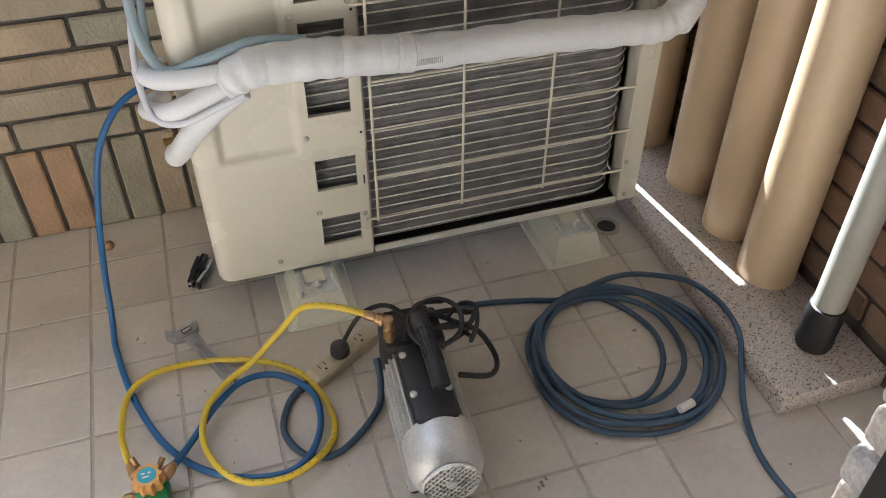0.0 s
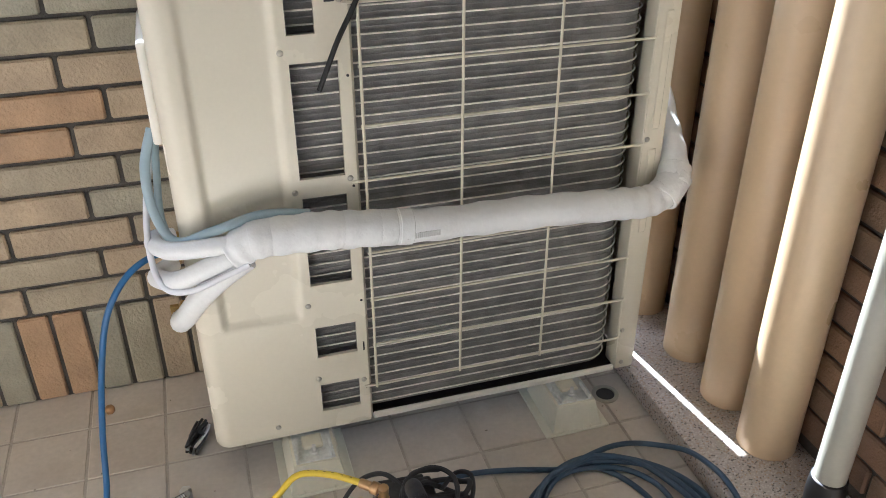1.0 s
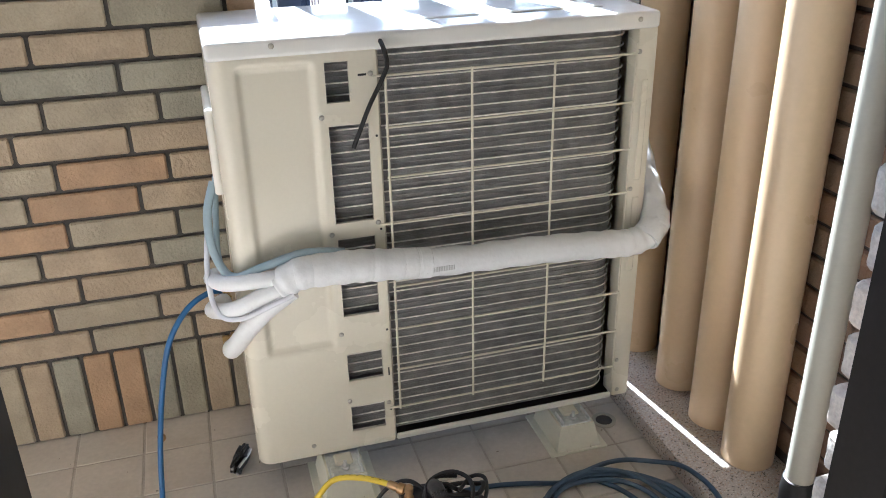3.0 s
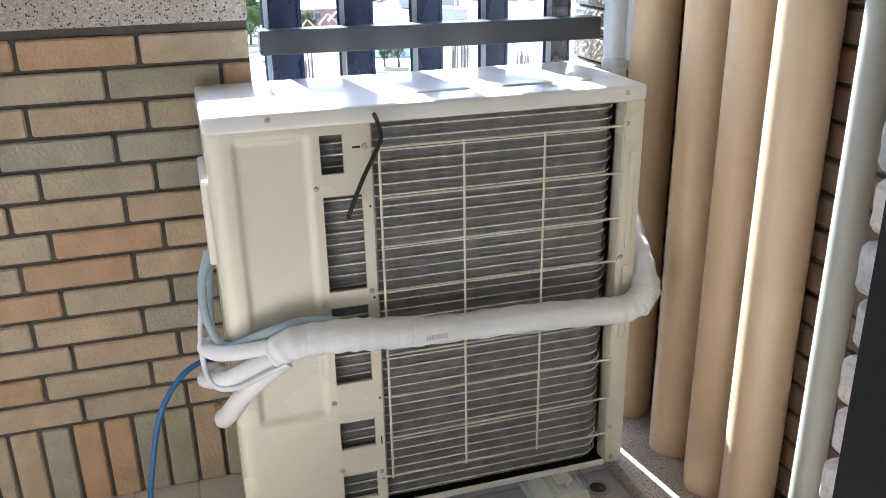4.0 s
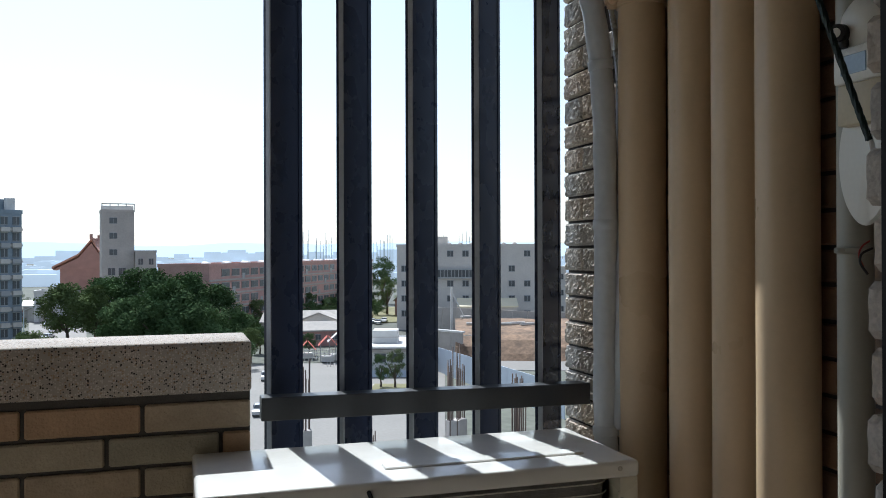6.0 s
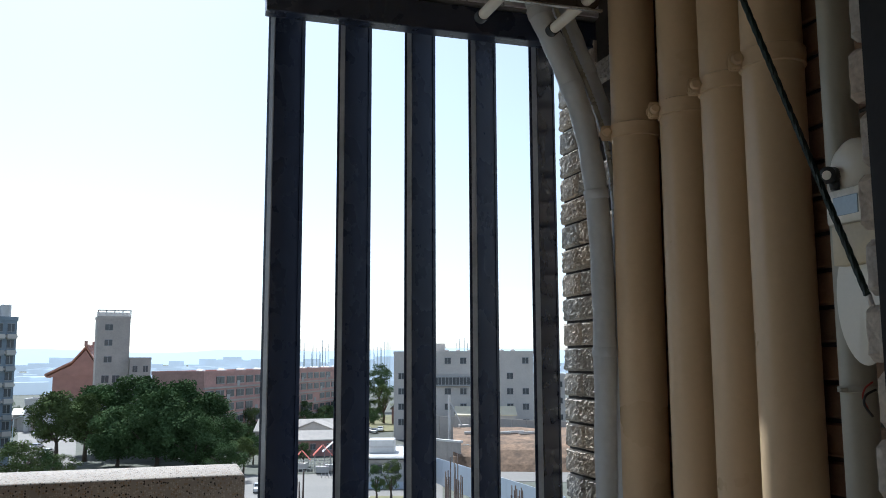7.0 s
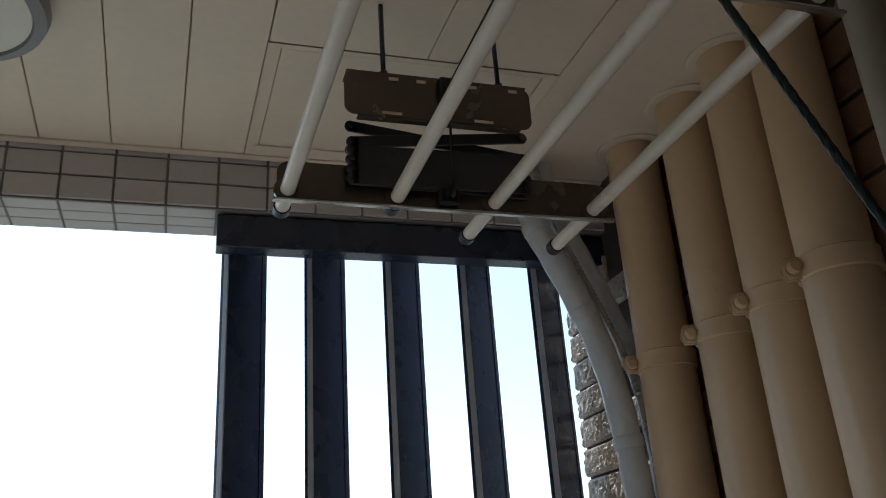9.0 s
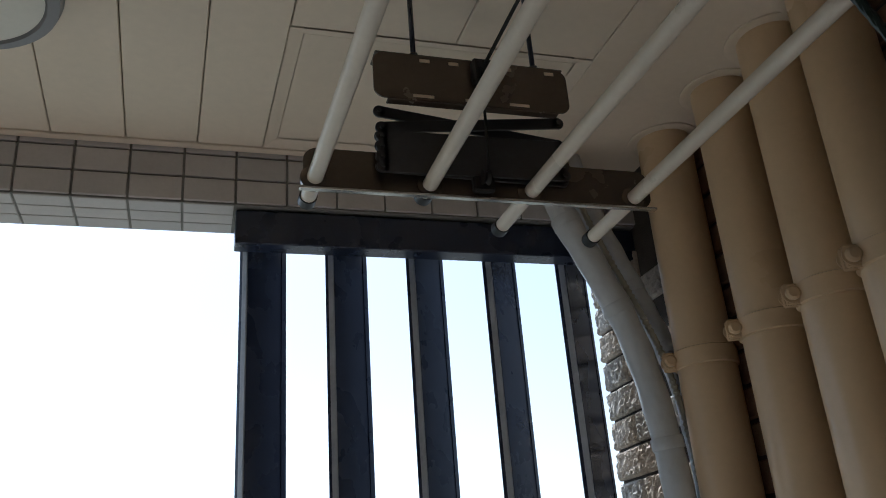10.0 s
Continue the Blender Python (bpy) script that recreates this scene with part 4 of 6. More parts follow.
for x in (-0.05, 0.05):
    for y in (-0.105, 0.115):
        part("rubber_foot", lathe([(0.011, 0.0), (0.012, 0.004), (0.009, 0.012)], 12, pose(x, y, 0)), M["rubber"], pump)
bm = tube(smooth_path([(0.004, 0.085, 0.135), (0.004, 0.09, 0.165), (0.006, 0.075, 0.19), (0.008, 0.04, 0.20), (0.01, -0.01, 0.192), (0.012, -0.055, 0.175)], 8), lambda u: 0.010 if u < 0.4 else 0.0155, 14)
handle = part("handle", bm, M["rubber"], pump, "black ribbed grip", smooth=True)
bm = bmesh.new()
hp = smooth_path([(0.008, 0.04, 0.20), (0.01, -0.01, 0.192), (0.012, -0.055, 0.175)], 10)
for k in range(1, 13):
    for s in range(-3, 4):
        a = radians(90 + s * 22)
        q = hp[k] + Vector((0.0152 * math.cos(a), 0, 0.0152 * math.sin(a)))
        add_box(bm, (-0.0015, -0.0015, -0.001), (0.0015, 0.0015, 0.0016), m=Matrix.Translation(q))
part("grip_knobs", bm, M["rubber"], handle)
bm = bmesh.new()
add_lathe(bm, [(0.0085, 0.0), (0.0085, 0.010), (0.0105, 0.012), (0.0105, 0.036), (0.0075, 0.038), (0.007, 0.046), (0.0095, 0.048), (0.0095, 0.058), (0.0055, 0.060)], 10, m=pose(-0.043, 0.09, 0.128))
part("inlet_fitting", bm, M["copper"], pump, "brass inlet fitting", smooth=True)
for x, y in ((-0.03, 0.045), (-0.03, -0.035), (0.03, 0.045), (0.03, -0.035)):
    part("bolt", add_lathe(lathe([(0.0065, 0.143), (0.0065, 0.1452), (0.004, 0.146)], 14, pose(x, y, 0)), [(0.003, 0.1455), (0.003, 0.148)], 6, 0, pose(x, y, 0)), M["zinc"], pump)
lead = thing("pump_lead", (0.42, 1.02, 0.1), "black power lead coiled over the pump's head", "power lead")
wpart("lead", tube(smooth_path([(0.395, 0.93, 0.16), (0.45, 0.93, 0.14), (0.475, 0.97, 0.13), (0.46, 1.02, 0.15), (0.42, 1.03, 0.17), (0.38, 1.03, 0.175), (0.35, 1.05, 0.165), (0.37, 1.08, 0.155), (0.42, 1.07, 0.165), (0.445, 1.045, 0.178), (0.455, 1.03, 0.188), (0.44, 1.015, 0.18), (0.43, 1.035, 0.165), (0.41, 1.06, 0.16), (0.38, 1.055, 0.185), (0.36, 1.03, 0.19), (0.40, 1.02, 0.18), (0.45, 1.04, 0.15), (0.45, 1.09, 0.07), (0.43, 1.09, 0.06)], 8), 0.0048, 8), M["rubber"], lead, smooth=True)

wpart("lead_loop", tube(smooth_path([(0.33, 1.03, 0.16), (0.355, 1.07, 0.185), (0.40, 1.075, 0.195), (0.43, 1.05, 0.19), (0.425, 1.01, 0.18), (0.39, 0.985, 0.178), (0.352, 1.0, 0.175), (0.34, 1.04, 0.18), (0.37, 1.09, 0.175), (0.42, 1.10, 0.16)], 8), 0.0044, 8), M["rubber"], lead, smooth=True)
wpart("lead_loop", tube(smooth_path([(0.41, 1.05, 0.165), (0.44, 1.065, 0.18), (0.46, 1.045, 0.19), (0.455, 1.015, 0.18), (0.44, 1.0, 0.155), (0.45, 1.03, 0.13), (0.44, 1.06, 0.12)], 8), 0.004, 8), M["rubber"], lead, smooth=True)
lead.location += Vector((0.01, -0.05, -0.012))
pump.scale = (0.97, 1.06, 1.02)
# twist of black tie, nut, drain and crumbs
tie = thing("cable_tie_bundle", (0.014, 1.41, 0), "small bundle of black ties on the tiles, highlights painted in zinc", "cable ties", turn=70)
# every fourth tie is bright zinc to paint highlights on the black
for k in range(11):
    a = radians(33 * k)
    r = 0.013 if k % 3 else 0.009
    part("tie", tube(smooth_path([(-0.038, r * math.cos(a), 0.0165 + r * math.sin(a)), (-0.012, 1.15 * r * math.cos(a + 0.35), 0.017 + 1.1 * r * math.sin(a + 0.35)), (0.014, 1.15 * r * math.cos(a + 0.7), 0.017 + 1.1 * r * math.sin(a + 0.7)), (0.04, r * math.cos(a + 1), 0.0165 + r * math.sin(a + 1))], 5), 0.0034, 6), M["rubber"] if k % 4 else M["zinc"], tie, smooth=True)
part("binding", tube([(-0.004, 0, 0.0168), (0.004, 0, 0.0168)], 0.0178, 16), M["rubber"], tie, smooth=True)
nut = thing("copper_nut", (-0.165, 1.565, 0), "small copper flare nut on the tiles", "nut")
part("nut", lathe([(0.009, 0.0), (0.0105, 0.002), (0.0105, 0.013), (0.006, 0.017), (0.003, 0.0172)], 6), M["copper"], nut)
drain = thing("floor_drain", (0.893, 1.302, 0), "round open floor drain with a pale rim", "drain")
part("rim", lathe([(0.021, 0.0006), (0.030, 0.0006), (0.030, 0.004), (0.022, 0.005), (0.0205, 0.003), (0.0205, 0.001)], 28), M["pvc"], drain, smooth=True)
part("hole", lathe([(0.0207, 0.0005), (0.0207, 0.0024)], 24), M["black"], drain)
crumbs = bmesh.new()
rnd = random.Random(5)
for k in range(46):
    x, y, s = rnd.uniform(-0.45, 0.95), rnd.uniform(0.62, 1.62), rnd.uniform(0.0008, 0.0024)
    if 0.25 < x < 0.46 and y < 1.1:
        continue
    add_box(crumbs, (-s, -s * 0.6, 0.0), (s, s * 0.6, s * 0.7), m=pose(x, y, 0.0003, 0, 0, rnd.uniform(0, 180)))
for x, y, s in ((0.807, 0.999, 0.005), (0.502, 0.734, 0.006), (0.512, 0.742, 0.004), (0.494, 0.728, 0.004), (-0.24, 0.83, 0.006), (-0.23, 0.836, 0.004), (-0.12, 1.27, 0.004), (-0.108, 1.255, 0.003), (0.60, 1.27, 0.003)):
    add_box(crumbs, (-s, -s * 0.5, 0.0), (s, s * 0.5, 0.0016), 0.0005, m=pose(x, y, 0.0003, 0, 0, x * 900))
tagged(part("crumbs", crumbs, material("crumbs", (0.34, 0.3, 0.25), 0.9, vary=0.6, scale=6, fine=200, bump=0.2)), "pale and brown crumbs of rubble on the floor", "rubble", kind="stuff")

# ---- drying rack under the ceiling ----
# polished steel, its dark brown mirrored surroundings put into the base colour
M["steel_plate"] = material("steel_dark_reflection", (0.15, 0.122, 0.1), 0.25, metal=0.55, vary=0.12, scale=10, bump=0.03)
M["arm"] = material("dark_grey_arm", (0.085, 0.087, 0.096), 0.35, metal=0.3, vary=0.12, scale=10, bump=0.03)
M["steel_edge"] = material("bright_steel_edge", (0.6, 0.58, 0.55), 0.2, metal=0.9, vary=0.1, bump=0.02)
M["rod"] = material("white_rod", (0.8, 0.73, 0.63), 0.3, vary=0.04, scale=6, bump=0.02)
rack = thing("drying_rack", (0.55, 1.2, 2.2), "ceiling drying rack with scissor lift and four white rods", "drying rack")
def rounded_plate(x0, x1, z0, z1, y0, y1, r):
    """A thin upright plate with round corners."""
    bm = bmesh.new()
    ring = []
    for cx, cz, a0 in ((x1 - r, z1 - r, 0), (x0 + r, z1 - r, 90), (x0 + r, z0 + r, 180), (x1 - r, z0 + r, 270)):
        ring += [(cx + r * math.cos(radians(a0 + 15 * k)), cz + r * math.sin(radians(a0 + 15 * k))) for k in range(7)]
    a = [bm.verts.new((x, y0, z)) for x, z in ring]
    b = [bm.verts.new((x, y1, z)) for x, z in ring]
    bm.faces.new(a)
    bm.faces.new(b[::-1])
    for k in range(len(ring)):
        bm.faces.new((a[k], b[k], b[(k + 1) % len(ring)], a[(k + 1) % len(ring)]))
    bmesh.ops.recalc_face_normals(bm, faces=bm.faces[:])
    return bm


def bracket(y):
    bm = rounded_plate(0.282, 0.836, 2.197, 2.262, y - 0.0015, y + 0.0015, 0.02)
    o = wpart("end_plate", bm, M["steel_plate"], rack, "polished steel end plate, dark reflection put into its colour")
    wpart("plate_lip", box((0.276, y - 0.007, 2.193), (0.842, y + 0.003, 2.1975), 0.001), M["steel_edge"], o, "bright folded edge")
    for x in (0.296, 0.468, 0.626, 0.803):
        wpart("rod_ring", lathe([(0.0165, -0.006), (0.019, -0.004), (0.019, 0.004), (0.0165, 0.006)], 18, along((x, y, 2.212), (x, y + 1, 2.212))), M["steel_plate"], o, smooth=True)
    # scissor arms, ceiling plate and hangers
    for k in range(5):
        z = 2.233 + 0.0168 * k + (0.012 if k == 4 else 0.0)
        lean = 0.017 if k == 4 else 0.0025
        for s in (-1, 1):
            yy = y - 0.013 + 0.005 * s
            bm = add_box(bmesh.new(), (-0.143, -0.002, -0.0098), (0.143, 0.002, 0.0098), 0.001, 1, 0, Matrix.Translation((0.539, yy, z)) @ Matrix.Rotation(s * lean / 0.143, 4, "Y"))
            for e in (-1, 1):
                add_lathe(bm, [(0.0098, -0.002), (0.0098, 0.002)], 14, 0, Matrix.Translation((0.539 + e * 0.143, yy, z - e * s * lean)) @ pose(0, 0, 0, 90, 0, 0))
                add_lathe(bm, [(0.0035, 0.0), (0.0035, 0.0035)], 8, 0, along((0.539 + e * 0.143, yy - 0.002, z - e * s * lean), (0.539 + e * 0.143, yy - 1, z - e * s * lean)))
            wpart("scissor_arm", bm, M["arm"], rack)
    bm = rounded_plate(0.376, 0.683, 2.318, 2.395, y - 0.066, y - 0.063, 0.016)
    add_box(bm, (0.380, y - 0.066, 2.395), (0.679, y - 0.03, 2.398), 0.001)
    add_box(bm, (0.396, y - 0.066, 2.315), (0.663, y - 0.052, 2.318), 0.001)
    cp_ = wpart("ceiling_plate", bm, M["steel_plate"], rack, "folded ceiling plate, dark reflection put into its colour")
    for x in (0.455, 0.50, 0.585, 0.655):
        wpart("slot", box((x - 0.008, y - 0.0668, 2.384), (x + 0.008, y - 0.0655, 2.39), 0.0005), M["ceiling"], cp_)
    for x in (0.45, 0.53, 0.60):
        wpart("slot", box((x - 0.016, y - 0.0668, 2.322), (x + 0.016, y - 0.0655, 2.327), 0.0005), M["ceiling"], cp_)
    for x in (0.443, 0.637):
        wpart("hanger_rod", add_lathe(add_lathe(lathe([(0.0042, 2.35), (0.0042, CEIL)], 8, pose(x, y - 0.05, 0)), [(0.008, 2.399), (0.008, 2.408)], 6, 0, pose(x, y - 0.05, 0)), [(0.007, 2.385), (0.007, 2.393)], 6, 0, pose(x, y - 0.05, 0)), M["alu_dark"], rack)
    wpart("pulley", lathe([(0.014, -0.006), (0.010, 0.0), (0.014, 0.006)], 16, along((0.54, y - 0.075, 2.365), (1.54, y - 0.075, 2.365))), M["black"], rack, smooth=True)
    wpart("pulley", lathe([(0.012, -0.005), (0.008, 0.0), (0.012, 0.005)], 14, along((0.548, y - 0.03, 2.217), (1.5, y - 0.03, 2.217))), M["black"], rack, smooth=True)
    wpart("pulley_block", box((0.525, y - 0.085, 2.35), (0.556, y - 0.067, 2.39), 0.003), M["black"], rack)
    wpart("pulley_block", box((0.532, y - 0.02, 2.2), (0.566, y - 0.006, 2.23), 0.003), M["black"], rack)


bracket(1.212)
bracket(0.655)
for x, ye_, xb in ((0.2965, 1.27, 0.315), (0.468, 1.235, 0.475), (0.626, 1.335, 0.645), (0.803, 1.36, 0.806)):
    a, b = Vector((x, ye_, 2.212)), Vector((xb + (xb - x) * 0.2, 0.30 + 0.155, 2.212))
    wpart("rod", tube([a, b], 0.0117, 16), M["rod"], rack, "white rod", smooth=True)
    d = (a - b).normalized()
    wpart("end_cap", tube([a - d * 0.004, a + d * 0.016], 0.0138, 16), M["black"], rack, "black end cap", smooth=True)
rope_m = material("dark_cord", (0.03, 0.03, 0.03), 0.7, vary=0.2, bump=0.2)
wpart("lift_cord", tube([(0.553, 1.182, 2.22), (0.541, 1.137, 2.36)], 0.0022, 6), rope_m, rack)
wpart("lift_cord", tube([(0.541, 1.137, 2.375), (0.60, 0.95, 2.49), (0.65, 0.80, 2.53)], 0.0032, 6), rope_m, rack)
M["rope"] = material("green_rope", (0.014, 0.032, 0.024), 0.5, vary=0.3, scale=60, fine=300, bump=0.4, bump_scale=250)
rope = thing("winding_rope", (0.50, 0.647, 2.535), "dark green braided rope slanting from the ceiling to the wall hook", "rope")
bm = bmesh.new()
a, b = Vector((0.500, 0.647, 2.535)), Vector((0.722, 0.434, 1.55))
for s in range(3):
    pp = []
    d = (b - a).normalized()
    u = d.cross(Vector((1, 0, 0))).normalized()
    v = d.cross(u)
    for k in range(121):
        t = k / 120
        ang = t * 2 * math.pi * 22 + s * 2 * math.pi / 3
        pp.append(a.lerp(b, t) + (u * math.cos(ang) + v * math.sin(ang)) * 0.0013)
    add_tube(bm, pp, 0.0029, 6)
wpart("rope", bm, M["rope"], rope, smooth=True)
wpart("hook", tube(smooth_path([(0.78, 0.374, 1.52), (0.77, 0.43, 1.51), (0.74, 0.437, 1.52), (0.722, 0.434, 1.555)], 6), 0.003, 8), M["zinc"], rope, smooth=True)

# round ceiling lamp
lamp = thing("ceiling_lamp", (-0.213, 1.238, CEIL), "round white ceiling lamp with a grey rim, switched off", "ceiling lamp")
part("rim", lathe([(0.130, 0.0), (0.145, -0.004), (0.15, -0.03), (0.145, -0.046), (0.128, -0.05), (0.125, -0.044)], 48), material("grey_lamp_rim", (0.25, 0.25, 0.26), 0.4, vary=0.05, bump=0.02), lamp, smooth=True)
part("diffuser", lathe([(0.127, -0.036), (0.124, -0.046), (0.09, -0.05), (0.03, -0.052), (0.005, -0.052)], 48), M["casing_white"], lamp, smooth=True)

# wall meter beside the thin pipe
meter = thing("wall_meter", (1.13, 0.93, 1.6), "white meter with small display and black sensor on the pipe", "meter")
wpart("back_plate", lathe([(0.001, 0.0), (0.10, 0.0), (0.105, 0.004), (0.10, 0.009), (0.001, 0.012)], 40, pose(1.163, 0.872, 1.60, 0, -90, 0) @ Matrix.Diagonal((1.15, 0.6, 1, 1))), M["casing_white"], meter, "long rounded white back plate", smooth=True)
bx = box((1.125, 0.80, 1.735), (1.163, 0.915, 1.80), 0.006, 2)
wpart("display_box", bx, M["casing_white"], meter, smooth=True)
wpart("display", box((1.1235, 0.835, 1.75), (1.126, 0.895, 1.785), 0.001), material("grey_blue_display", (0.3, 0.38, 0.45), 0.15, vary=0.1, bump=0), meter, "grey-blue display")
wpart("lower_body", box((1.13, 0.80, 1.66), (1.163, 0.91, 1.735), 0.004, 2), M["cream_plastic"], meter, smooth=True)
wpart("dome", lathe([(0.055, 0.0), (0.053, 0.015), (0.04, 0.03), (0.015, 0.038)], 28, pose(1.163, 0.865, 1.84, 0, -90, 0)), M["casing_white"], meter, smooth=True)
wpart("sensor", lathe([(0.014, 0.0), (0.016, 0.003), (0.016, 0.05), (0.0125, 0.052)], 20, along((1.15, 0.90, 1.83), (1.08, 0.872, 1.822))), M["black"], meter, "short black sensor barrel", smooth=True)
wpart("sensor_lens", lathe([(0.0085, 0.0522), (0.0085, 0.0535)], 20, along((1.15, 0.90, 1.83), (1.08, 0.872, 1.822))), M["casing_white"], meter, "pale round lens", smooth=True)
wpart("sensor_knuckle", lathe([(0.008, 0.0), (0.01, 0.01), (0.006, 0.025)], 12, pose(1.125, 0.888, 1.80)), M["black"], meter)
wires = thing("wire_tail", (1.12, 0.85, 1.45), "loose red and black wires hanging by the meter", "wires")
wpart("red_wire", tube(smooth_path([(1.15, 0.86, 1.49), (1.12, 0.855, 1.475), (1.105, 0.85, 1.45), (1.115, 0.845, 1.42)], 6), 0.0026, 8), material("red_wire", (0.4, 0.05, 0.04), 0.5, bump=0.05), wires, smooth=True)
wpart("black_wire", tube(smooth_path([(1.15, 0.85, 1.47), (1.11, 0.845, 1.455), (1.10, 0.84, 1.43), (1.12, 0.835, 1.40)], 6), 0.0034, 8), M["rubber"], wires, smooth=True)

for t in (meter, wires):
    t.matrix_basis = Matrix.Translation((-0.114, -0.11, -0.024)) @ t.matrix_basis @ Matrix.Scale(0.55 if t is wires else 0.86, 4)

# ---- the town below ----
GROUND = -20.6
EYE_X, EYE_Y, EYE_Z = 0.02, -0.29, 1.456


def bearing(az, dist, z=0.0):
    return Vector((EYE_X + dist * math.sin(radians(az)), EYE_Y + dist * math.cos(radians(az)), z))


def height_at(el, dist):
    return EYE_Z + dist * math.tan(radians(el))


M["asphalt"] = material("town_ground", (0.105, 0.11, 0.085), 0.9, vary=0.4, scale=0.02, fine=0.6, bump=0.1)
M["paving"] = material("pale_paving", (0.215, 0.2, 0.18), 0.8, vary=0.15, scale=0.08, fine=2.0, bump=0.1)
M["road"] = material("town_road", (0.2, 0.2, 0.195), 0.85, vary=0.15, scale=0.1, fine=2.0, bump=0.1)
M["grass"] = material("dry_grass", (0.19, 0.175, 0.075), 0.9, vary=0.25, scale=0.3, fine=3.0, bump=0.3)
M["earth"] = material("bare_earth", (0.21, 0.135, 0.084), 0.95, vary=0.6, scale=0.35, fine=1.5, bump=0.9)
M["leaf"] = material("foliage", (0.082, 0.128, 0.052), 0.9, vary=0.4, scale=0.25, fine=1.0, bump=0.0, spec=0.03)
M["leaf_light"] = material("young_foliage", (0.12, 0.155, 0.06), 0.9, vary=0.4, scale=0.25, fine=1.0, bump=0.0, spec=0.03)
M["bark"] = material("bark", (0.10, 0.075, 0.055), 0.9, vary=0.3, scale=2, bump=0.4)
M["concrete"] = material("grey_concrete", (0.42, 0.385, 0.35), 0.85, vary=0.12, scale=0.25, fine=2.0, bump=0.1)
M["grey_paint"] = material("grey_white_render", (0.6, 0.555, 0.505), 0.8, vary=0.1, scale=0.2, fine=2.0, bump=0.1)
M["red_tile"] = material("brick_red_facing", (0.48, 0.285, 0.245), 0.8, vary=0.15, scale=0.3, fine=2.0, bump=0.1)
M["blue_block"] = material("blue_grey_facing", (0.24, 0.285, 0.33), 0.7, vary=0.15, scale=0.4, fine=2.0, bump=0.1)
M["temple"] = material("temple_roof_tile", (0.46, 0.23, 0.16), 0.6, vary=0.15, scale=0.5, fine=3.0, bump=0.2)
M["temple_wall"] = material("temple_wall", (0.4, 0.22, 0.18), 0.8, vary=0.12, scale=0.5, bump=0.1)
M["white_metal"] = material("white_sheet_roof", (0.62, 0.6, 0.57), 0.5, vary=0.1, scale=0.3, fine=2.0, bump=0.1)
M["cream_roof"] = material("cream_sheet_roof", (0.74, 0.65, 0.45), 0.5, vary=0.08, scale=0.3, bump=0.1)
M["roof_grey"] = material("old_grey_roof", (0.42, 0.38, 0.34), 0.8, vary=0.2, scale=0.5, fine=3.0, bump=0.2)
M["win"] = material("dark_window_glass", (0.085, 0.092, 0.1), 0.2, vary=0.2, scale=0.5, bump=0)
M["win_frame"] = material("pale_window_frame", (0.38, 0.38, 0.38), 0.5, vary=0.05, bump=0)
M["hoarding"] = material("pale_blue_hoarding", (0.52, 0.57, 0.64), 0.5, vary=0.05, scale=0.3, bump=0.05)
M["red_cloth"] = material("red_awning", (0.5, 0.10, 0.06), 0.7, vary=0.1, bump=0.1)
M["pink_wall"] = material("pink_brick_wall", (0.46, 0.25, 0.22), 0.8, vary=0.2, scale=0.6, fine=3.0, bump=0.1)
M["rust"] = material("rusty_bars", (0.13, 0.09, 0.07), 0.8, vary=0.2, bump=0.1)
M["tyre"] = material("tyre_rubber", (0.02, 0.02, 0.02), 0.8, bump=0)

tagged(part("ground", box((-2600, -600, GROUND - 1), (2600, 5200, GROUND)), M["asphalt"]), "grey-brown ground of the town far below", "ground", kind="structure")


def flat(name, az0, az1, d0, d1, mat, label, z=0.15, cat="pavement"):
    bm = bmesh.new()
    q = [bearing(az0, d0, GROUND + z), bearing(az1, d0, GROUND + z), bearing(az1, d1, GROUND + z), bearing(az0, d1, GROUND + z)]
    top = [bm.verts.new(p) for p in q]
    low = [bm.verts.new(p - Vector((0, 0, 0.3))) for p in q]
    bm.faces.new(top[::-1])
    for k in range(4):
        bm.faces.new((low[k], top[k], top[(k + 1) % 4], low[(k + 1) % 4]))
    bmesh.ops.recalc_face_normals(bm, faces=bm.faces[:])
    return tagged(part(name, bm, mat), label, cat, kind="structure")


flat("pavement", 2, 17.5, 95, 172, M["paving"], "pale sunlit paving of the square below")
flat("road", -9, 30, 60, 95, M["road"], "grey road in front of the square", 0.1, "road")
flat("pavement", -8.6, -5.4, 170, 420, M["paving"], "pale street between the trees and the block", 0.15)
flat("ground", 11.5, 15.4, 268, 342, M["grass"], "dry yellowish grass field", 0.3, "field")
flat("ground", 16.5, 30, 160, 235, M["paving"], "pale building yard", 0.1, "yard")

WINDOW = {}


def window_mesh(w, h):
    key = (round(w, 2), round(h, 2))
    if key not in WINDOW:
        bm = bmesh.new()
        add_box(bm, (-w / 2, -0.12, -h / 2), (w / 2, 0.1, h / 2), 0, 1, 0)
        add_box(bm, (-w / 2 - 0.12, -0.2, -h / 2 - 0.12), (w / 2 + 0.12, 0.1, -h / 2), 0, 1, 1)
        add_box(bm, (-w / 2 - 0.12, -0.2, h / 2), (w / 2 + 0.12, 0.1, h / 2 + 0.12), 0, 1, 1)
        add_box(bm, (-0.05, -0.16, -h / 2), (0.05, 0.1, h / 2), 0, 1, 1)
        WINDOW[key] = mesh_of("window", bm, [M["win"], M["win_frame"]])
    return WINDOW[key]


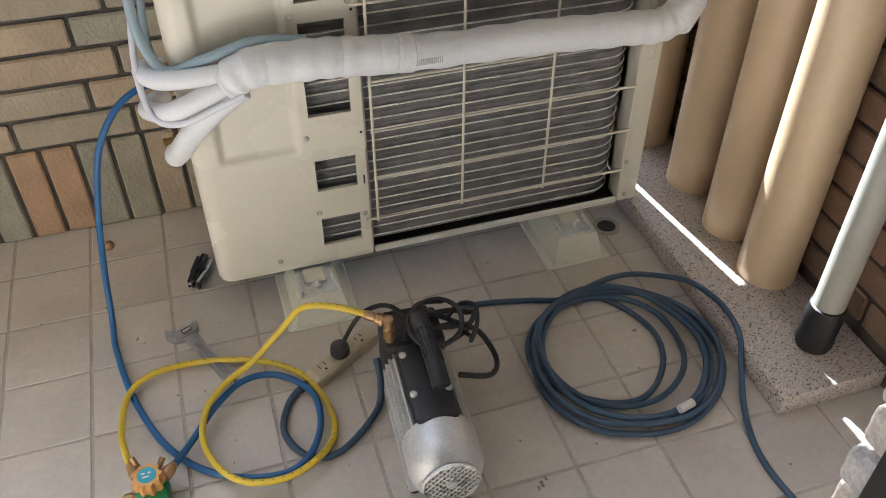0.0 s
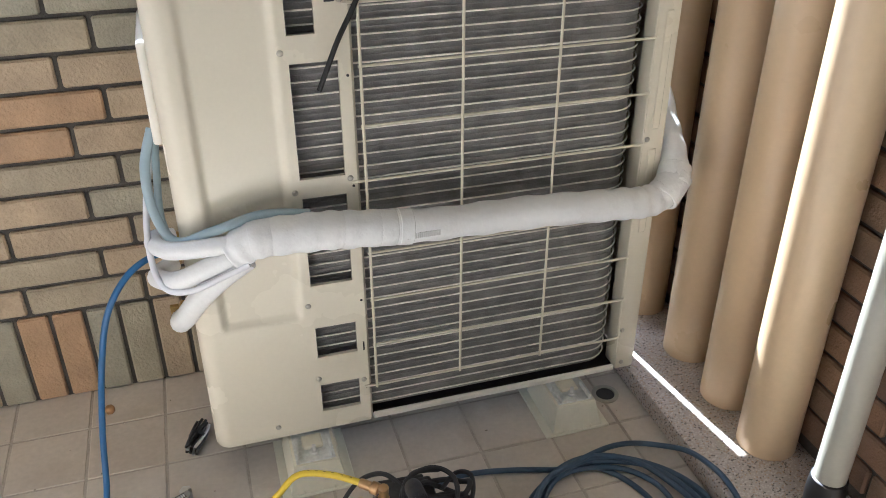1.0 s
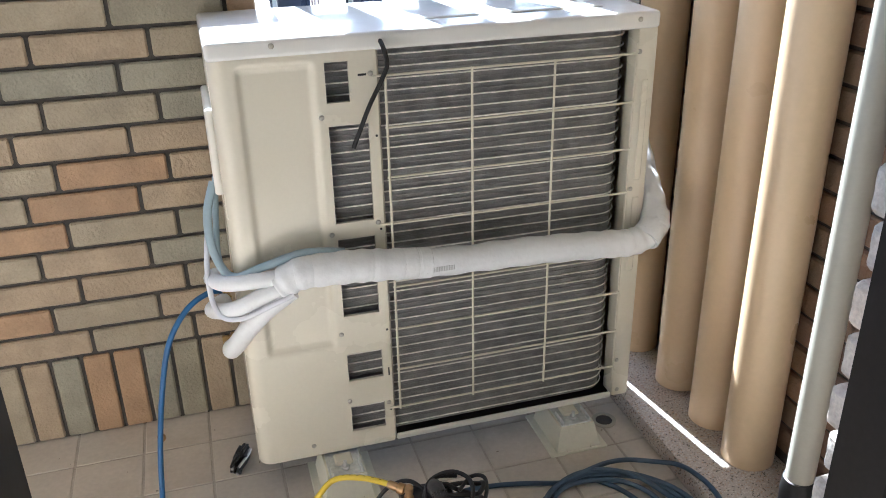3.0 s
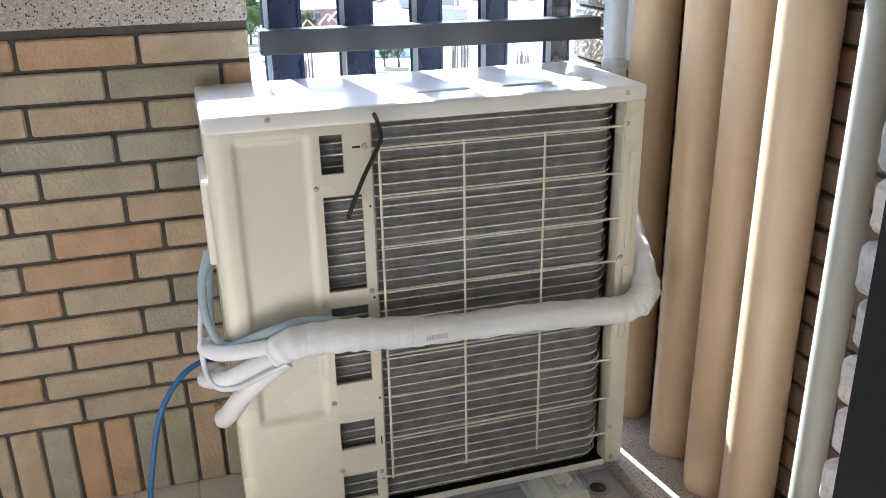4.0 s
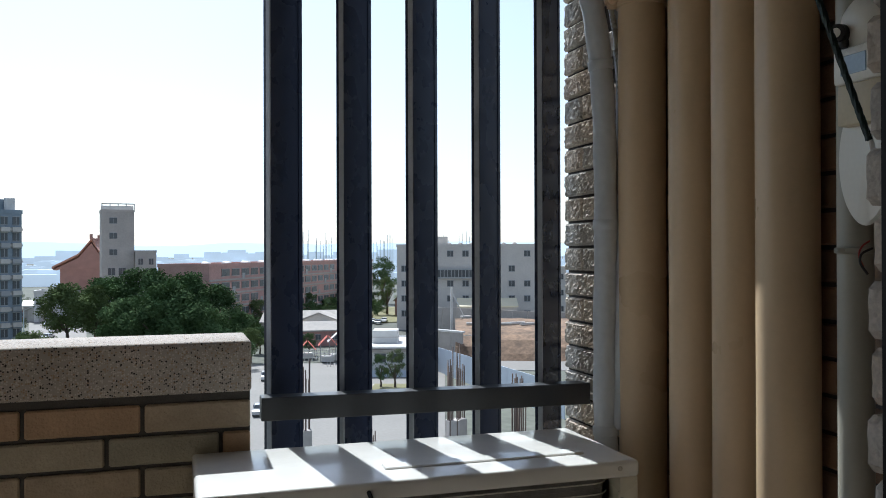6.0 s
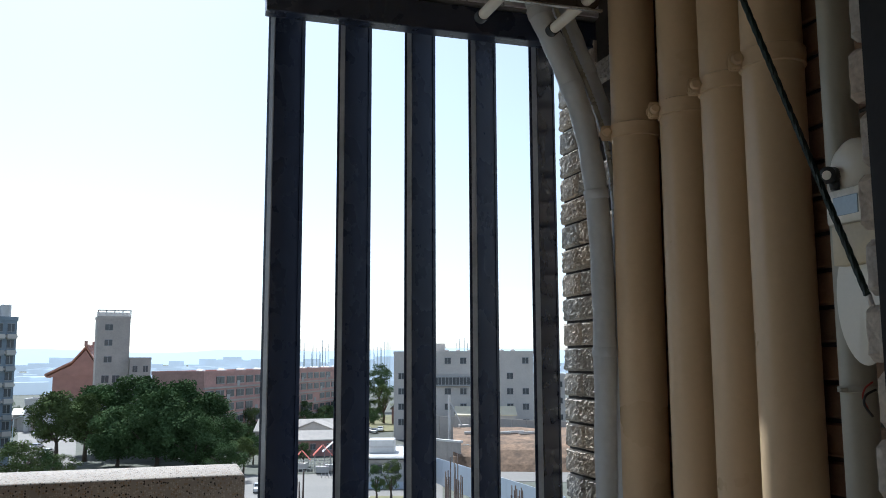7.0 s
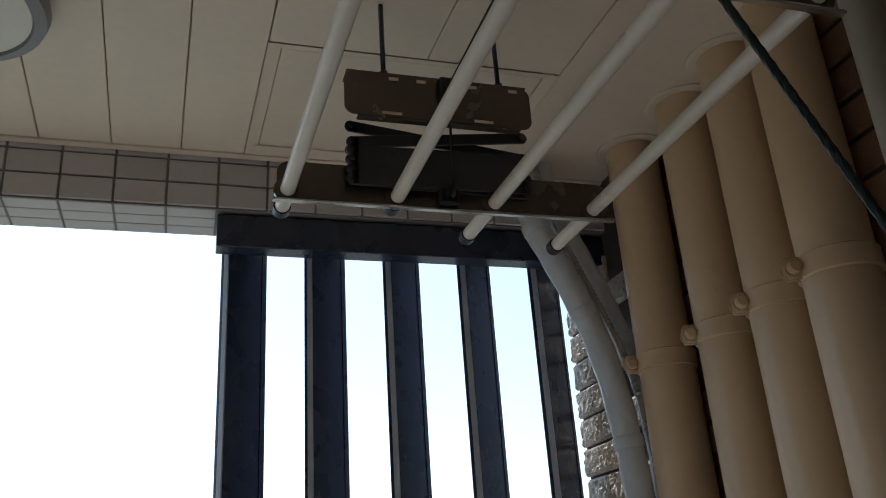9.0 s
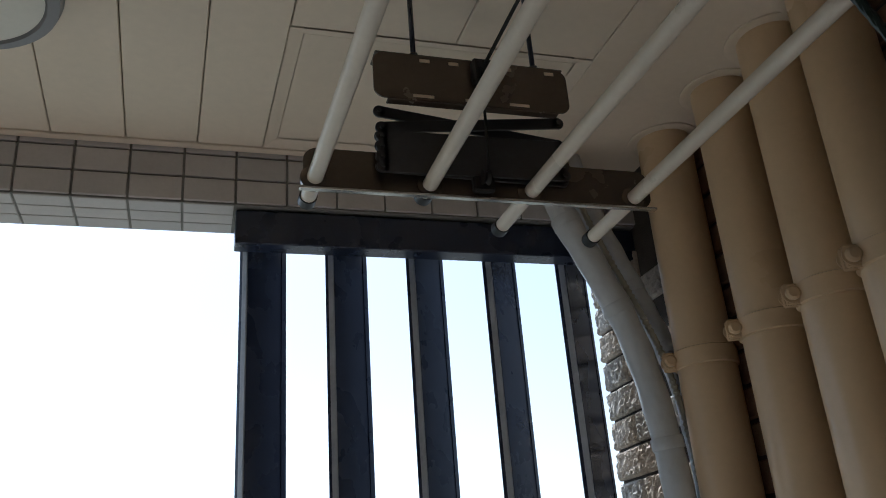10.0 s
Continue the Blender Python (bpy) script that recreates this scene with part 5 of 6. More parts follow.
def building(name, az, dist, width, height, depth, wall, label, floors=0, cols=0, win=(1.6, 1.4), turn=0.0, parapet_h=0.8, skip=(), category="building", band=None, base_h=3.0):
    p = bearing(az, dist, GROUND)
    b = thing(name, p, label, category, "", "", -az + turn)
    bm = box((-width / 2, 0, 0), (width / 2, depth, height))
    part("wall", bm, wall, b)
    bm = bmesh.new()
    for lo, hi in (((-width / 2 - 0.15, -0.15), (width / 2 + 0.15, 0.2)), ((-width / 2 - 0.15, depth - 0.2), (width / 2 + 0.15, depth + 0.15)), ((-width / 2 - 0.15, 0.2), (-width / 2 + 0.2, depth - 0.2)), ((width / 2 - 0.2, 0.2), (width / 2 + 0.15, depth - 0.2))):
        add_box(bm, (*lo, height - 0.05), (*hi, height + parapet_h))
    part("roof", bm, wall, b)
    if floors:
        fh = (height - base_h) / floors
        for j in range(floors):
            for i in range(cols):
                if (i, j) in skip:
                    continue
                x = -width / 2 + width * (i + 0.5) / cols
                piece("window", window_mesh(*win), b, Matrix.Translation((x, 0, base_h + fh * (j + 0.55))))
            if band is not None:
                part("sill_band", box((-width / 2 - 0.1, -0.35, base_h + fh * j - 0.2), (width / 2 + 0.1, 0, base_h + fh * j + 0.25)), band, b)
    return b


def roof_tank(b, x, y, z, r=0.9, h=1.6, mat=None):
    part("roof_tank", lathe([(r, 0), (r, h), (r * 0.6, h + 0.3), (0.1, h + 0.4)], 12, pose(x, y, z)), mat or M["white_metal"], b, smooth=True)


# the tall stair tower with its lower wing
tw = building("tower_building", -3.56, 330, 11.2, 37.2, 12, M["concrete"], "plain grey concrete tower with a railed roof terrace", turn=4)
for z in (34, 28.5, 22.5):
    piece("window", window_mesh(2.6, 2.1), tw, Matrix.Translation((-1.6, 0, z)))
for x in (-2.2, 1.4):
    piece("window", window_mesh(2.4, 2.6), tw, Matrix.Translation((x, 0, 15.5)))
bm = bmesh.new()
for k in range(5):
    add_box(bm, (-5.6 + 2.75 * k, -0.1, 37.2), (-5.2 + 2.75 * k, 0.2, 40.3))
add_box(bm, (-5.6, -0.1, 39.9), (5.6, 0.2, 40.3))
add_box(bm, (-5.6, 4, 37.2), (5.6, 4.2, 39.6))
part("roof_frame", bm, M["white_metal"], tw)
wing = building("tower_wing", -1.9, 328, 7.2, 22.4, 10, M["concrete"], "low concrete wing beside the tower", 1, 2, (1.6, 2.2), turn=4, base_h=15)

# temple behind
tp = thing("temple", bearing(-3.7, 372, GROUND), "temple with a curved red tiled roof and ornate ridge", "temple", turn=86)
tp.scale = (1.0, 1.3, 0.99)
part("hall", box((-8.5, 0, 0), (8.5, 15, 17)), M["temple_wall"], tp)
bm = bmesh.new()
secs = []
for x in [-9.5 + 19 * k / 16 for k in range(17)]:
    lift = 1.6 * (abs(x) / 9.5) ** 2.4
    prof = [(-2.0, 16.4 + lift * 0.6), (1.2, 18.6 + lift * 0.8), (3.6, 21.6 + lift), (6.0, 26.5 + lift * 1.1), (9.8, 20.6 + lift), (17.2, 16.2 + lift * 0.6)]
    secs.append([bm.verts.new((x, y, z)) for y, z in prof] + [bm.verts.new((x, y, z - 0.7)) for y, z in prof[::-1]])
for a, b in zip(secs, secs[1:]):
    for k in range(12):
        bm.faces.new((a[k], a[(k + 1) % 12], b[(k + 1) % 12], b[k]))
bm.faces.new(secs[0])
bm.faces.new(secs[-1][::-1])
bmesh.ops.recalc_face_normals(bm, faces=bm.faces[:])
part("roof", bm, M["temple"], tp)
bm = bmesh.new()
gable = [(-1.6, 16.3), (1.2, 18.4), (3.6, 21.6), (6.0, 26.6), (9.8, 20.6), (16.6, 16.1)]
ga = [[bm.verts.new((x, y, z)) for y, z in gable] for x in (-8.9, 8.9)]
for k in range(6):
    bm.faces.new((ga[0][k], ga[0][(k + 1) % 6], ga[1][(k + 1) % 6], ga[1][k]))
bm.faces.new(ga[0])
bm.faces.new(ga[1][::-1])
bmesh.ops.recalc_face_normals(bm, faces=bm.faces[:])
part("gable", bm, M["temple_wall"], tp)
bm = bmesh.new()
for k in range(17):
    x = -9.5 + 19 * k / 16
    lift = 1.7 * (abs(x) / 9.5) ** 2.4
    add_box(bm, (x - 0.62, 5.6, 26.3 + lift), (x + 0.62, 6.4, 27.5 + lift + (0.9 if k in (0, 4, 8, 12, 16) else 0)))
part("ridge", bm, M["temple_wall"], tp)
part("lower_roof", box((-11, -6, 12.5), (11, 0.5, 13.4)), M["temple"], tp)

# apartment block
ap = building("apartment_block", -10.6, 205, 12.5, 30.8, 16, M["blue_block"], "blue-grey apartment block with window boxes and roof huts", 8, 5, (1.4, 1.7), turn=22, band=M["grey_paint"])
for j in range(8):
    for i in range(5):
        part("balcony", box((-6.25 + 2.5 * i + 0.3, -0.9, 2.7 + 3.45 * j), (-6.25 + 2.5 * i + 2.2, 0, 3.7 + 3.45 * j)), M["grey_paint"] if (i + j) % 3 else M["win_frame"], ap)
part("roof_hut", add_box(box((1.5, 3, 30.8), (5.5, 8, 34)), (-5, 4, 30.8), (-1.5, 9, 33.2)), M["blue_block"], ap)
roof_tank(ap, 4.5, 2, 31, 1.1, 3.2)
roof_tank(ap, -2, 2, 31, 0.9, 2.2)
building("low_shed", -7.4, 300, 10, 9.5, 12, M["white_metal"], "pale blue-white metal shed beside the street", 1, 3, (1.5, 1.2), turn=-10)

# long brick-red school-like building
for az, dist in ((4.56, 240.3), (8.54, 283.6), (11.45, 328.0)):
    w = 47.0
    rb = building("red_building", az, dist, w, 18.6, 14, M["red_tile"], "long brick-red building with rows of pale-framed windows", 5, 8, (4.4, 1.7), turn=60.7 + az, band=M["concrete"], base_h=1.2, skip=((0, 4), (5, 2), (3, 0)))
    for k in range(12):
        roof_tank(rb, -w / 2 + 2 + (w - 4) * k / 11, 1.5 + 2.5 * (k % 3), 18.7, 0.8, 0.8)
    for k in range(8):
        part("pale_blind", box((-w / 2 + w * (k + 0.5) / 8 - 2.0, -0.14, 4.9 + 3.48 * (k % 4)), (-w / 2 + w * (k + 0.5) / 8 - 0.3, -0.11, 6.3 + 3.48 * (k % 4))), M["win_frame"], rb, "pale blind behind the glass")
# grey-white building
gb = building("grey_building", 18.9, 240, 39, 23.6, 16, M["grey_paint"], "grey-white five-storey building with a glazed corridor", 5, 9, (1.7, 1.6), turn=-2, skip=((0, 4), (1, 2), (5, 0), (6, 1), (8, 3), (2, 0), (7, 4), (3, 3), (4, 3), (5, 3)), base_h=2.5)
part("corridor", box((-8, -0.8, 15.0), (8, 0, 17.2)), M["win"], gb, "glazed corridor")
bm = bmesh.new()
for k in range(17):
    add_box(bm, (-8 + k - 0.08, -1.0, 15.0), (-8 + k + 0.08, -0.75, 17.2))
add_box(bm, (-8.2, -1.0, 17.1), (8.2, -0.7, 17.5))
add_box(bm, (-8.2, -1.0, 14.7), (8.2, -0.7, 15.1))
part("corridor_frame", bm, M["win_frame"], gb)
part("stair_hut", box((-9, 4, 23.6), (-5.5, 9, 26.6)), M["grey_paint"], gb)
for k in range(10):
    roof_tank(gb, -14 + 3.1 * k, 3 + (k % 3), 23.6, 0.7, 0.9, M["roof_grey"])
pt = building("side_building", 24.6, 250, 9, 17, 12, M["grey_paint"], "small grey building past the grille", 3, 3, (1.4, 1.5))

# small houses, shop roofs and stalls round the square
def shed(az, dist, w, d, h, rise, wall, roof, label, turn=0, cat="house"):
    s = thing("small_house", bearing(az, dist, GROUND), label, cat, "", "", -az + turn)
    part("wall", box((-w / 2, 0, 0), (w / 2, d, h)), wall, s)
    bm = bmesh.new()
    a = [bm.verts.new((x, y, z)) for x in (-w / 2 - 0.4, w / 2 + 0.4) for y, z in ((-0.6, h - 0.1), (d / 2, h + rise), (d + 0.6, h - 0.1), (d + 0.6, h - 0.4), (d / 2, h + rise - 0.3), (-0.6, h - 0.4))]
    for k in range(6):
        bm.faces.new((a[k], a[(k + 1) % 6], a[6 + (k + 1) % 6], a[6 + k]))
    bm.faces.new(a[:6][::-1])
    bm.faces.new(a[6:])
    bmesh.ops.recalc_face_normals(bm, faces=bm.faces[:])
    part("roof", bm, roof, s)
    bm = bmesh.new()
    g = [[bm.verts.new((x, y, z)) for y, z in ((0.02, h - 0.3), (d / 2, h + rise - 0.32), (d - 0.02, h - 0.3))] for x in (-w / 2 + 0.01, w / 2 - 0.01)]
    bm.faces.new(g[0])
    bm.faces.new(g[1][::-1])
    for k in range(3):
        bm.faces.new((g[0][k], g[1][k], g[1][(k + 1) % 3], g[0][(k + 1) % 3]))
    bmesh.ops.recalc_face_normals(bm, faces=bm.faces[:])
    part("gable", bm, wall, s)
    for k in range(max(1, int(w / 3.5))):
        piece("window", window_mesh(1.2, 1.2), s, Matrix.Translation((-w / 2 + (k + 0.5) * w / max(1, int(w / 3.5)), 0, h * 0.55)))
    return s


shed(20.4, 228, 15.5, 9, 7.7, 1.9, M["grey_paint"], M["cream_roof"], "small pale house with a cream sheet-metal roof", 4)
shed(9.0, 203, 11.5, 8, 3.9, 1.7, M["pink_wall"], M["roof_grey"], "low pink-walled house with a grey tiled roof", 4)
shed(8.9, 217, 12, 9, 5.3, 2.0, M["pink_wall"], M["roof_grey"], "low house with an old grey roof behind the pink one", 4)
shed(10.7, 214, 7, 11, 5.2, 2.2, M["grey_paint"], M["roof_grey"], "low house with an old grey roof", 78)
shed(6.2, 215, 7, 8, 5, 2.5, M["concrete"], M["roof_grey"], "low house among shrubs behind the trees", -15)
rn = random.Random(17)
for k in range(26):
    az, d = (rn.uniform(5.5, 16.5), rn.uniform(245, 350)) if k < 16 else (rn.uniform(-9.5, -5.0), rn.uniform(290, 380))
    if 12.0 < az < 15.6 and d < 345 or az > 0 and d > 175 + 11 * az:
        continue
    shed(az, d, rn.uniform(7, 13), rn.uniform(6, 9), rn.uniform(3.2, 6.0), rn.uniform(0.8, 2.2), (M["grey_paint"], M["concrete"], M["temple_wall"])[k % 3], (M["roof_grey"], M["white_metal"], M["roof_grey"], M["cream_roof"])[k % 4], ("low house with an old grey roof", "low house with a pale sheet-metal roof", "low house with an old grey roof", "low house with a cream roof")[k % 4], rn.uniform(-35, 35))
sp = building("shop", 13.7, 153, 12, 5.0, 20, M["white_metal"], "pale flat-roofed shop with a tank house on its roof", 1, 4, (2.0, 1.5), turn=-4, parapet_h=0.25, base_h=0.8)
part("fascia", box((-6.4, -1.0, 4.3), (6.4, 0, 4.75)), M["roof_grey"], sp, "dark fascia under the eaves")
part("canopy", box((-6.6, -1.3, 4.95), (6.6, 0.2, 5.2)), M["white_metal"], sp)
ru = part("roof_unit", box((-3.6, 7, 5.0), (1.2, 12, 7.4), 0.1), M["white_metal"], sp)
part("roof_unit_band", box((-3.65, 6.95, 6.1), (1.25, 12.05, 6.22)), M["roof_grey"], ru)
part("yard_wall", box((-6, -3.2, 0), (6.5, -3.0, 1.3)), M["hoarding"], sp, "low blue-grey wall in front")
fen = thing("white_railing", bearing(8.9, 174, GROUND + 0.15), "white railing along the edge of the square", "railing", turn=-9)
for k in range(15):
    part("post", box((-5.6 + 0.8 * k - 0.06, -0.06, 0), (-5.6 + 0.8 * k + 0.06, 0.06, 2.2)), M["white_metal"], fen)
for z in (0.7, 1.5, 2.2):
    part("rail", box((-5.7, -0.05, z - 0.06), (5.7, 0.05, z + 0.06)), M["white_metal"], fen)
def stall(az, dist, w, h, mat, label):
    st = thing("market_stall", bearing(az, dist, GROUND + 0.15), label, "stall", "stalls by the square", turn=-8)
    for x in (-w, w):
        for y in (0.0, 2.4):
            part("post", box((x - 0.05, y - 0.05, 0), (x + 0.05, y + 0.05, h - 1.2)), M["win_frame"], st)
    bm = bmesh.new()
    for s in (-1, 1):
        v = [bm.verts.new(p) for p in ((s * 0.1, -0.4, h), (s * (w + 0.4), -0.8, h - 1.9), (s * (w + 0.4), 3.0, h - 1.9), (s * 0.1, 2.6, h))]
        lo = [bm.verts.new(p.co - Vector((0, 0, 0.08))) for p in v]
        bm.faces.new(v)
        bm.faces.new(lo[::-1])
        for k in range(4):
            bm.faces.new((v[k], lo[k], lo[(k + 1) % 4], v[(k + 1) % 4]))
    bmesh.ops.recalc_face_normals(bm, faces=bm.faces[:])
    part("awning", bm, mat, st)
    part("stall_body", box((-w + 0.2, 0.3, 0), (w - 0.2, 2.2, 1.1)), M["white_metal"], st)
    return st


stall(9.65, 172, 1.5, 5.2, M["red_cloth"], "small stall with a red-orange cloth awning")
stall(10.35, 175, 1.8, 5.6, M["white_metal"], "small stall with a white awning")
stall(8.3, 178, 1.4, 3.6, M["red_cloth"], "low stall with a red awning by the railing")

# hoarding and bank of earth round the building site
hd = thing("site_hoarding", bearing(16.4, 161, GROUND), "pale blue-white hoarding round the building site", "hoarding")
h0, h1 = bearing(16.4, 161, GROUND), bearing(25.5, 113, GROUND)
n = 18
for k in range(n):
    a, b = h0.lerp(h1, k / n), h0.lerp(h1, (k + 0.985) / n)
    d = (b - a)
    wpart("panel", add_box(bmesh.new(), (0, -0.05, 0), (d.length, 0.05, 4.6), m=Matrix.Translation(a) @ d.to_track_quat("X", "Z").to_matrix().to_4x4()), M["hoarding"], hd)
bm = bmesh.new()
rows = []
bank = ((172, 0.0), (173.5, 1.6), (175.5, 3.4), (178, 5.0), (181, 6.1), (185, 6.9), (190, 7.3), (198, 7.6), (212, 7.6))
for i in range(161):
    az = 18.2 + 11 * i / 160
    row = []
    for j, (d, h) in enumerate(bank):
        q = bearing(az, d, 0)
        w = noise.fractal(Vector((q.x * 0.12, j * 0.5, 3.0)), 0.9, 2.0, 3)
        p = bearing(az, d + 0.8 * w, GROUND)
        row.append(bm.verts.new((p.x, p.y, GROUND + max(0, 0.74 * h + 0.25 * noise.fractal(Vector((q.x * 0.15, j * 0.6, 8.0)), 0.9, 2.0, 3) if j else 0))))
    rows.append(row)
for a, b in zip(rows, rows[1:]):
    for k in range(len(bank) - 1):
        bm.faces.new((a[k], b[k], b[k + 1], a[k + 1]))
tagged(part("earth_bank", bm, M["earth"]), "cut bank of bare brown earth behind the hoarding", "earth bank", kind="stuff")
fw = thing("site_wall", bearing(16, 214, GROUND), "pale concrete wall along the top of the bank", "wall")
a, b = bearing(15.5, 222, GROUND + 5.6), bearing(27, 212, GROUND + 4.4)
d = b - a
for k in range(12):
    wpart("panel", add_box(bmesh.new(), (d.length * k / 12, -0.15, -4), (d.length * (k + 0.97) / 12, 0.15, 2.4), m=Matrix.Translation(a) @ d.to_track_quat("X", "Z").to_matrix().to_4x4()), M["concrete"], fw)

rw = thing("retaining_wall", bearing(16, 178, GROUND), "stained grey retaining wall beside the earth bank", "wall")
a, b = bearing(15.6, 186, GROUND), bearing(18.7, 176, GROUND)
d = b - a
for k in range(4):
    wpart("panel", add_box(bmesh.new(), (d.length * k / 4, -0.2, 0), (d.length * (k + 0.985) / 4, 0.2, 5.3), m=Matrix.Translation(a) @ d.to_track_quat("X", "Z").to_matrix().to_4x4()), M["concrete"], rw)
wpart("coping", add_box(bmesh.new(), (-0.2, -0.5, 5.3), (d.length + 0.2, 0.5, 5.7), m=Matrix.Translation(a) @ d.to_track_quat("X", "Z").to_matrix().to_4x4()), M["white_metal"], rw)
for k in range(5):
    pl = thing("site_pipe_stack", bearing(19.6 + 0.9 * k, 193 + 2 * (k % 2), GROUND + 5.55), "pale pipes and boards stacked along the bank's edge", "pipe stack", "stacks on the bank", turn=-18 + 5 * k)
    for m in range(3):
        part("pipe", tube([(-2.2, 0.3 * m, 0.15 + 0.28 * (m == 1)), (2.2, 0.3 * m + 0.1, 0.15 + 0.28 * (m == 1))], 0.16, 8), M["white_metal"] if m else M["roof_grey"], pl, smooth=True)
dr = thing("drill_rig", bearing(17.95, 214, GROUND + 2.0), "white mast of a drilling rig with a slanting boom", "drilling rig")
part("mast", box((-0.28, -0.28, 0), (0.28, 0.28, 11.2), 0.05), M["white_metal"], dr)
part("boom", tube([(0, 0, 10.0), (2.6, 0, 5.2), (4.0, 0, 2.0)], 0.16, 8), M["white_metal"], dr)
part("cab", box((2.6, -1, 1.2), (5.2, 1.2, 4.0), 0.15), M["roof_grey"], dr)

# reinforcing bars standing up from the site next door
def rebar(az, dist, w, h, count, seed):
    r = thing("rebar_cage", bearing(az, dist, GROUND), "cluster of upright rusty reinforcing bars", "reinforcing bars", "reinforcing bars on the site")
    rn = random.Random(seed)
    for k in range(count):
        x, y = rn.uniform(-w, w), rn.uniform(-w, w)
        part("bar", tube([(x, y, 0), (x + rn.uniform(-0.1, 0.1), y, h * rn.uniform(0.8, 1.05))], 0.06, 5), M["rust"], r)
    part("column_stub", box((-w, -w, 0), (w, w, h * 0.45)), M["concrete"], r)


for k, (az, dist, h) in enumerate(((8.15, 82, 11.5), (18.0, 82, 13.0), (18.5, 84, 12.5), (22.2, 82, 10.0), (12.4, 78, 6.0), (22.6, 84, 9.5), (17.6, 70, 5.5))):
    rebar(az, dist, 0.55, h, 9, k)

# cars
CAR = {}


def car(az, dist, turn, mat, label):
    c = thing("parked_car", bearing(az, dist, GROUND + 0.15), label, "car", "parked cars", "", turn)
    if mat.name not in CAR:
        bm = bmesh.new()
        prof = [(-2.2, 0.35), (-2.25, 0.8), (-1.9, 0.95), (-1.1, 1.0), (-0.7, 1.42), (0.8, 1.45), (1.6, 1.0), (2.15, 0.92), (2.25, 0.6), (2.2, 0.35)]
        sides = []
        for y in (-0.85, 0.85):
            sides.append([bm.verts.new((x, y * (0.82 if z > 1.2 else 1), z)) for x, z in prof])
        for k in range(len(prof)):
            bm.faces.new((sides[0][k], sides[0][(k + 1) % 10], sides[1][(k + 1) % 10], sides[1][k]))
        bm.faces.new(sides[0][::-1])
        bm.faces.new(sides[1])
        bmesh.ops.recalc_face_normals(bm, faces=bm.faces[:])
        gl = bmesh.new()
        for y in (-0.82, 0.82):
            add_box(gl, (-0.75, y - 0.03, 1.02), (0.95, y + 0.03, 1.34), 0.02)
        v = [gl.verts.new(p) for p in ((0.86, -0.62, 1.43), (1.56, -0.75, 1.03), (1.56, 0.75, 1.03), (0.86, 0.62, 1.43))]
        gl.faces.new(v)
        v = [gl.verts.new(p) for p in ((-0.76, -0.62, 1.4), (-0.76, 0.62, 1.4), (-1.12, 0.75, 1.02), (-1.12, -0.75, 1.02))]
        gl.faces.new(v)
        gl.transform(pose(0, 0, 0.012))
        CAR[mat.name] = (mesh_of("body", bm, mat), mesh_of("windows", gl, M["win"]))
        if "wheel" not in CAR:
            CAR["wheel"] = mesh_of("wheel", lathe([(0.31, -0.1), (0.33, -0.07), (0.33, 0.07), (0.31, 0.1), (0.2, 0.09), (0.05, 0.08)], 16, pose(0, 0, 0, 90, 0, 0)), M["tyre"])
    body, wins = CAR[mat.name]
    piece("body", body, c, Matrix.Identity(4))
    piece("windows", wins, c, Matrix.Identity(4))
    for x in (-1.35, 1.4):
        for y in (-0.8, 0.8):
            piece("wheel", CAR["wheel"], c, Matrix.Translation((x, y, 0.33)))


M["car_grey"] = material("grey_car_paint", (0.12, 0.12, 0.13), 0.3, vary=0.05, bump=0, coat=0.5)
M["car_white"] = material("white_car_paint", (0.7, 0.7, 0.7), 0.3, vary=0.04, bump=0, coat=0.5)
M["car_silver"] = material("silver_car_paint", (0.45, 0.47, 0.5), 0.3, metal=0.4, vary=0.04, bump=0, coat=0.5)
M["car_red"] = material("red_truck_paint", (0.35, 0.05, 0.04), 0.4, vary=0.08, bump=0)
car(9.2, 122, 60, M["car_grey"], "dark grey parked car on the paving")
car(13.9, 124, 20, M["car_silver"], "silver parked car at the kerb of the square")
car(5.2, 118, 80, M["car_silver"], "pale parked car beyond the parapet")
car(5.6, 150, 85, M["car_white"], "white parked car near the trees")
car(19.5, 92, 15, M["car_white"], "white parked car beside the site")
car(21.5, 90, 15, M["car_silver"], "silver parked car beside the site")
for k, (az, d) in enumerate(((12.2, 262), (12.6, 266), (13.0, 262), (13.4, 268), (-7.6, 240), (-7.2, 262), (-7.5, 285), (-7.0, 225))):
    car(az, d, 70, M["car_white"] if k % 2 else M["car_silver"], "pale car parked along the far street")
tr = thing("dump_bin", bearing(12.9, 84, GROUND + 0.15), "red steel skip on the road", "skip", turn=-10)
part("bin", box((-2.6, -1, 0.3), (2.6, 1, 2.4), 0.05), M["car_red"], tr)

# trees
LEAF = {}


def leaf_clump(mat, seed):
    key = (mat.name, seed)
    if key not in LEAF:
        rn = random.Random(seed)
        vs, fs = [], []
        for k in range(150):
            d = Vector((rn.gauss(0, 1), rn.gauss(0, 1), rn.gauss(0, 1))).normalized() * (rn.random() ** 0.45)
            s = rn.uniform(0.10, 0.2)
            u = Vector((rn.gauss(0, 1), rn.gauss(0, 1), rn.gauss(0, 1))).normalized()
            v = u.orthogonal().normalized()
            i = len(vs)
            vs += [d - u * s, d + v * s * 0.6, d + u * s, d - v * s * 0.6]
            fs += [(i, i + 1, i + 2, i + 3)]
        LEAF[key] = (vs, fs)
    return LEAF[key]


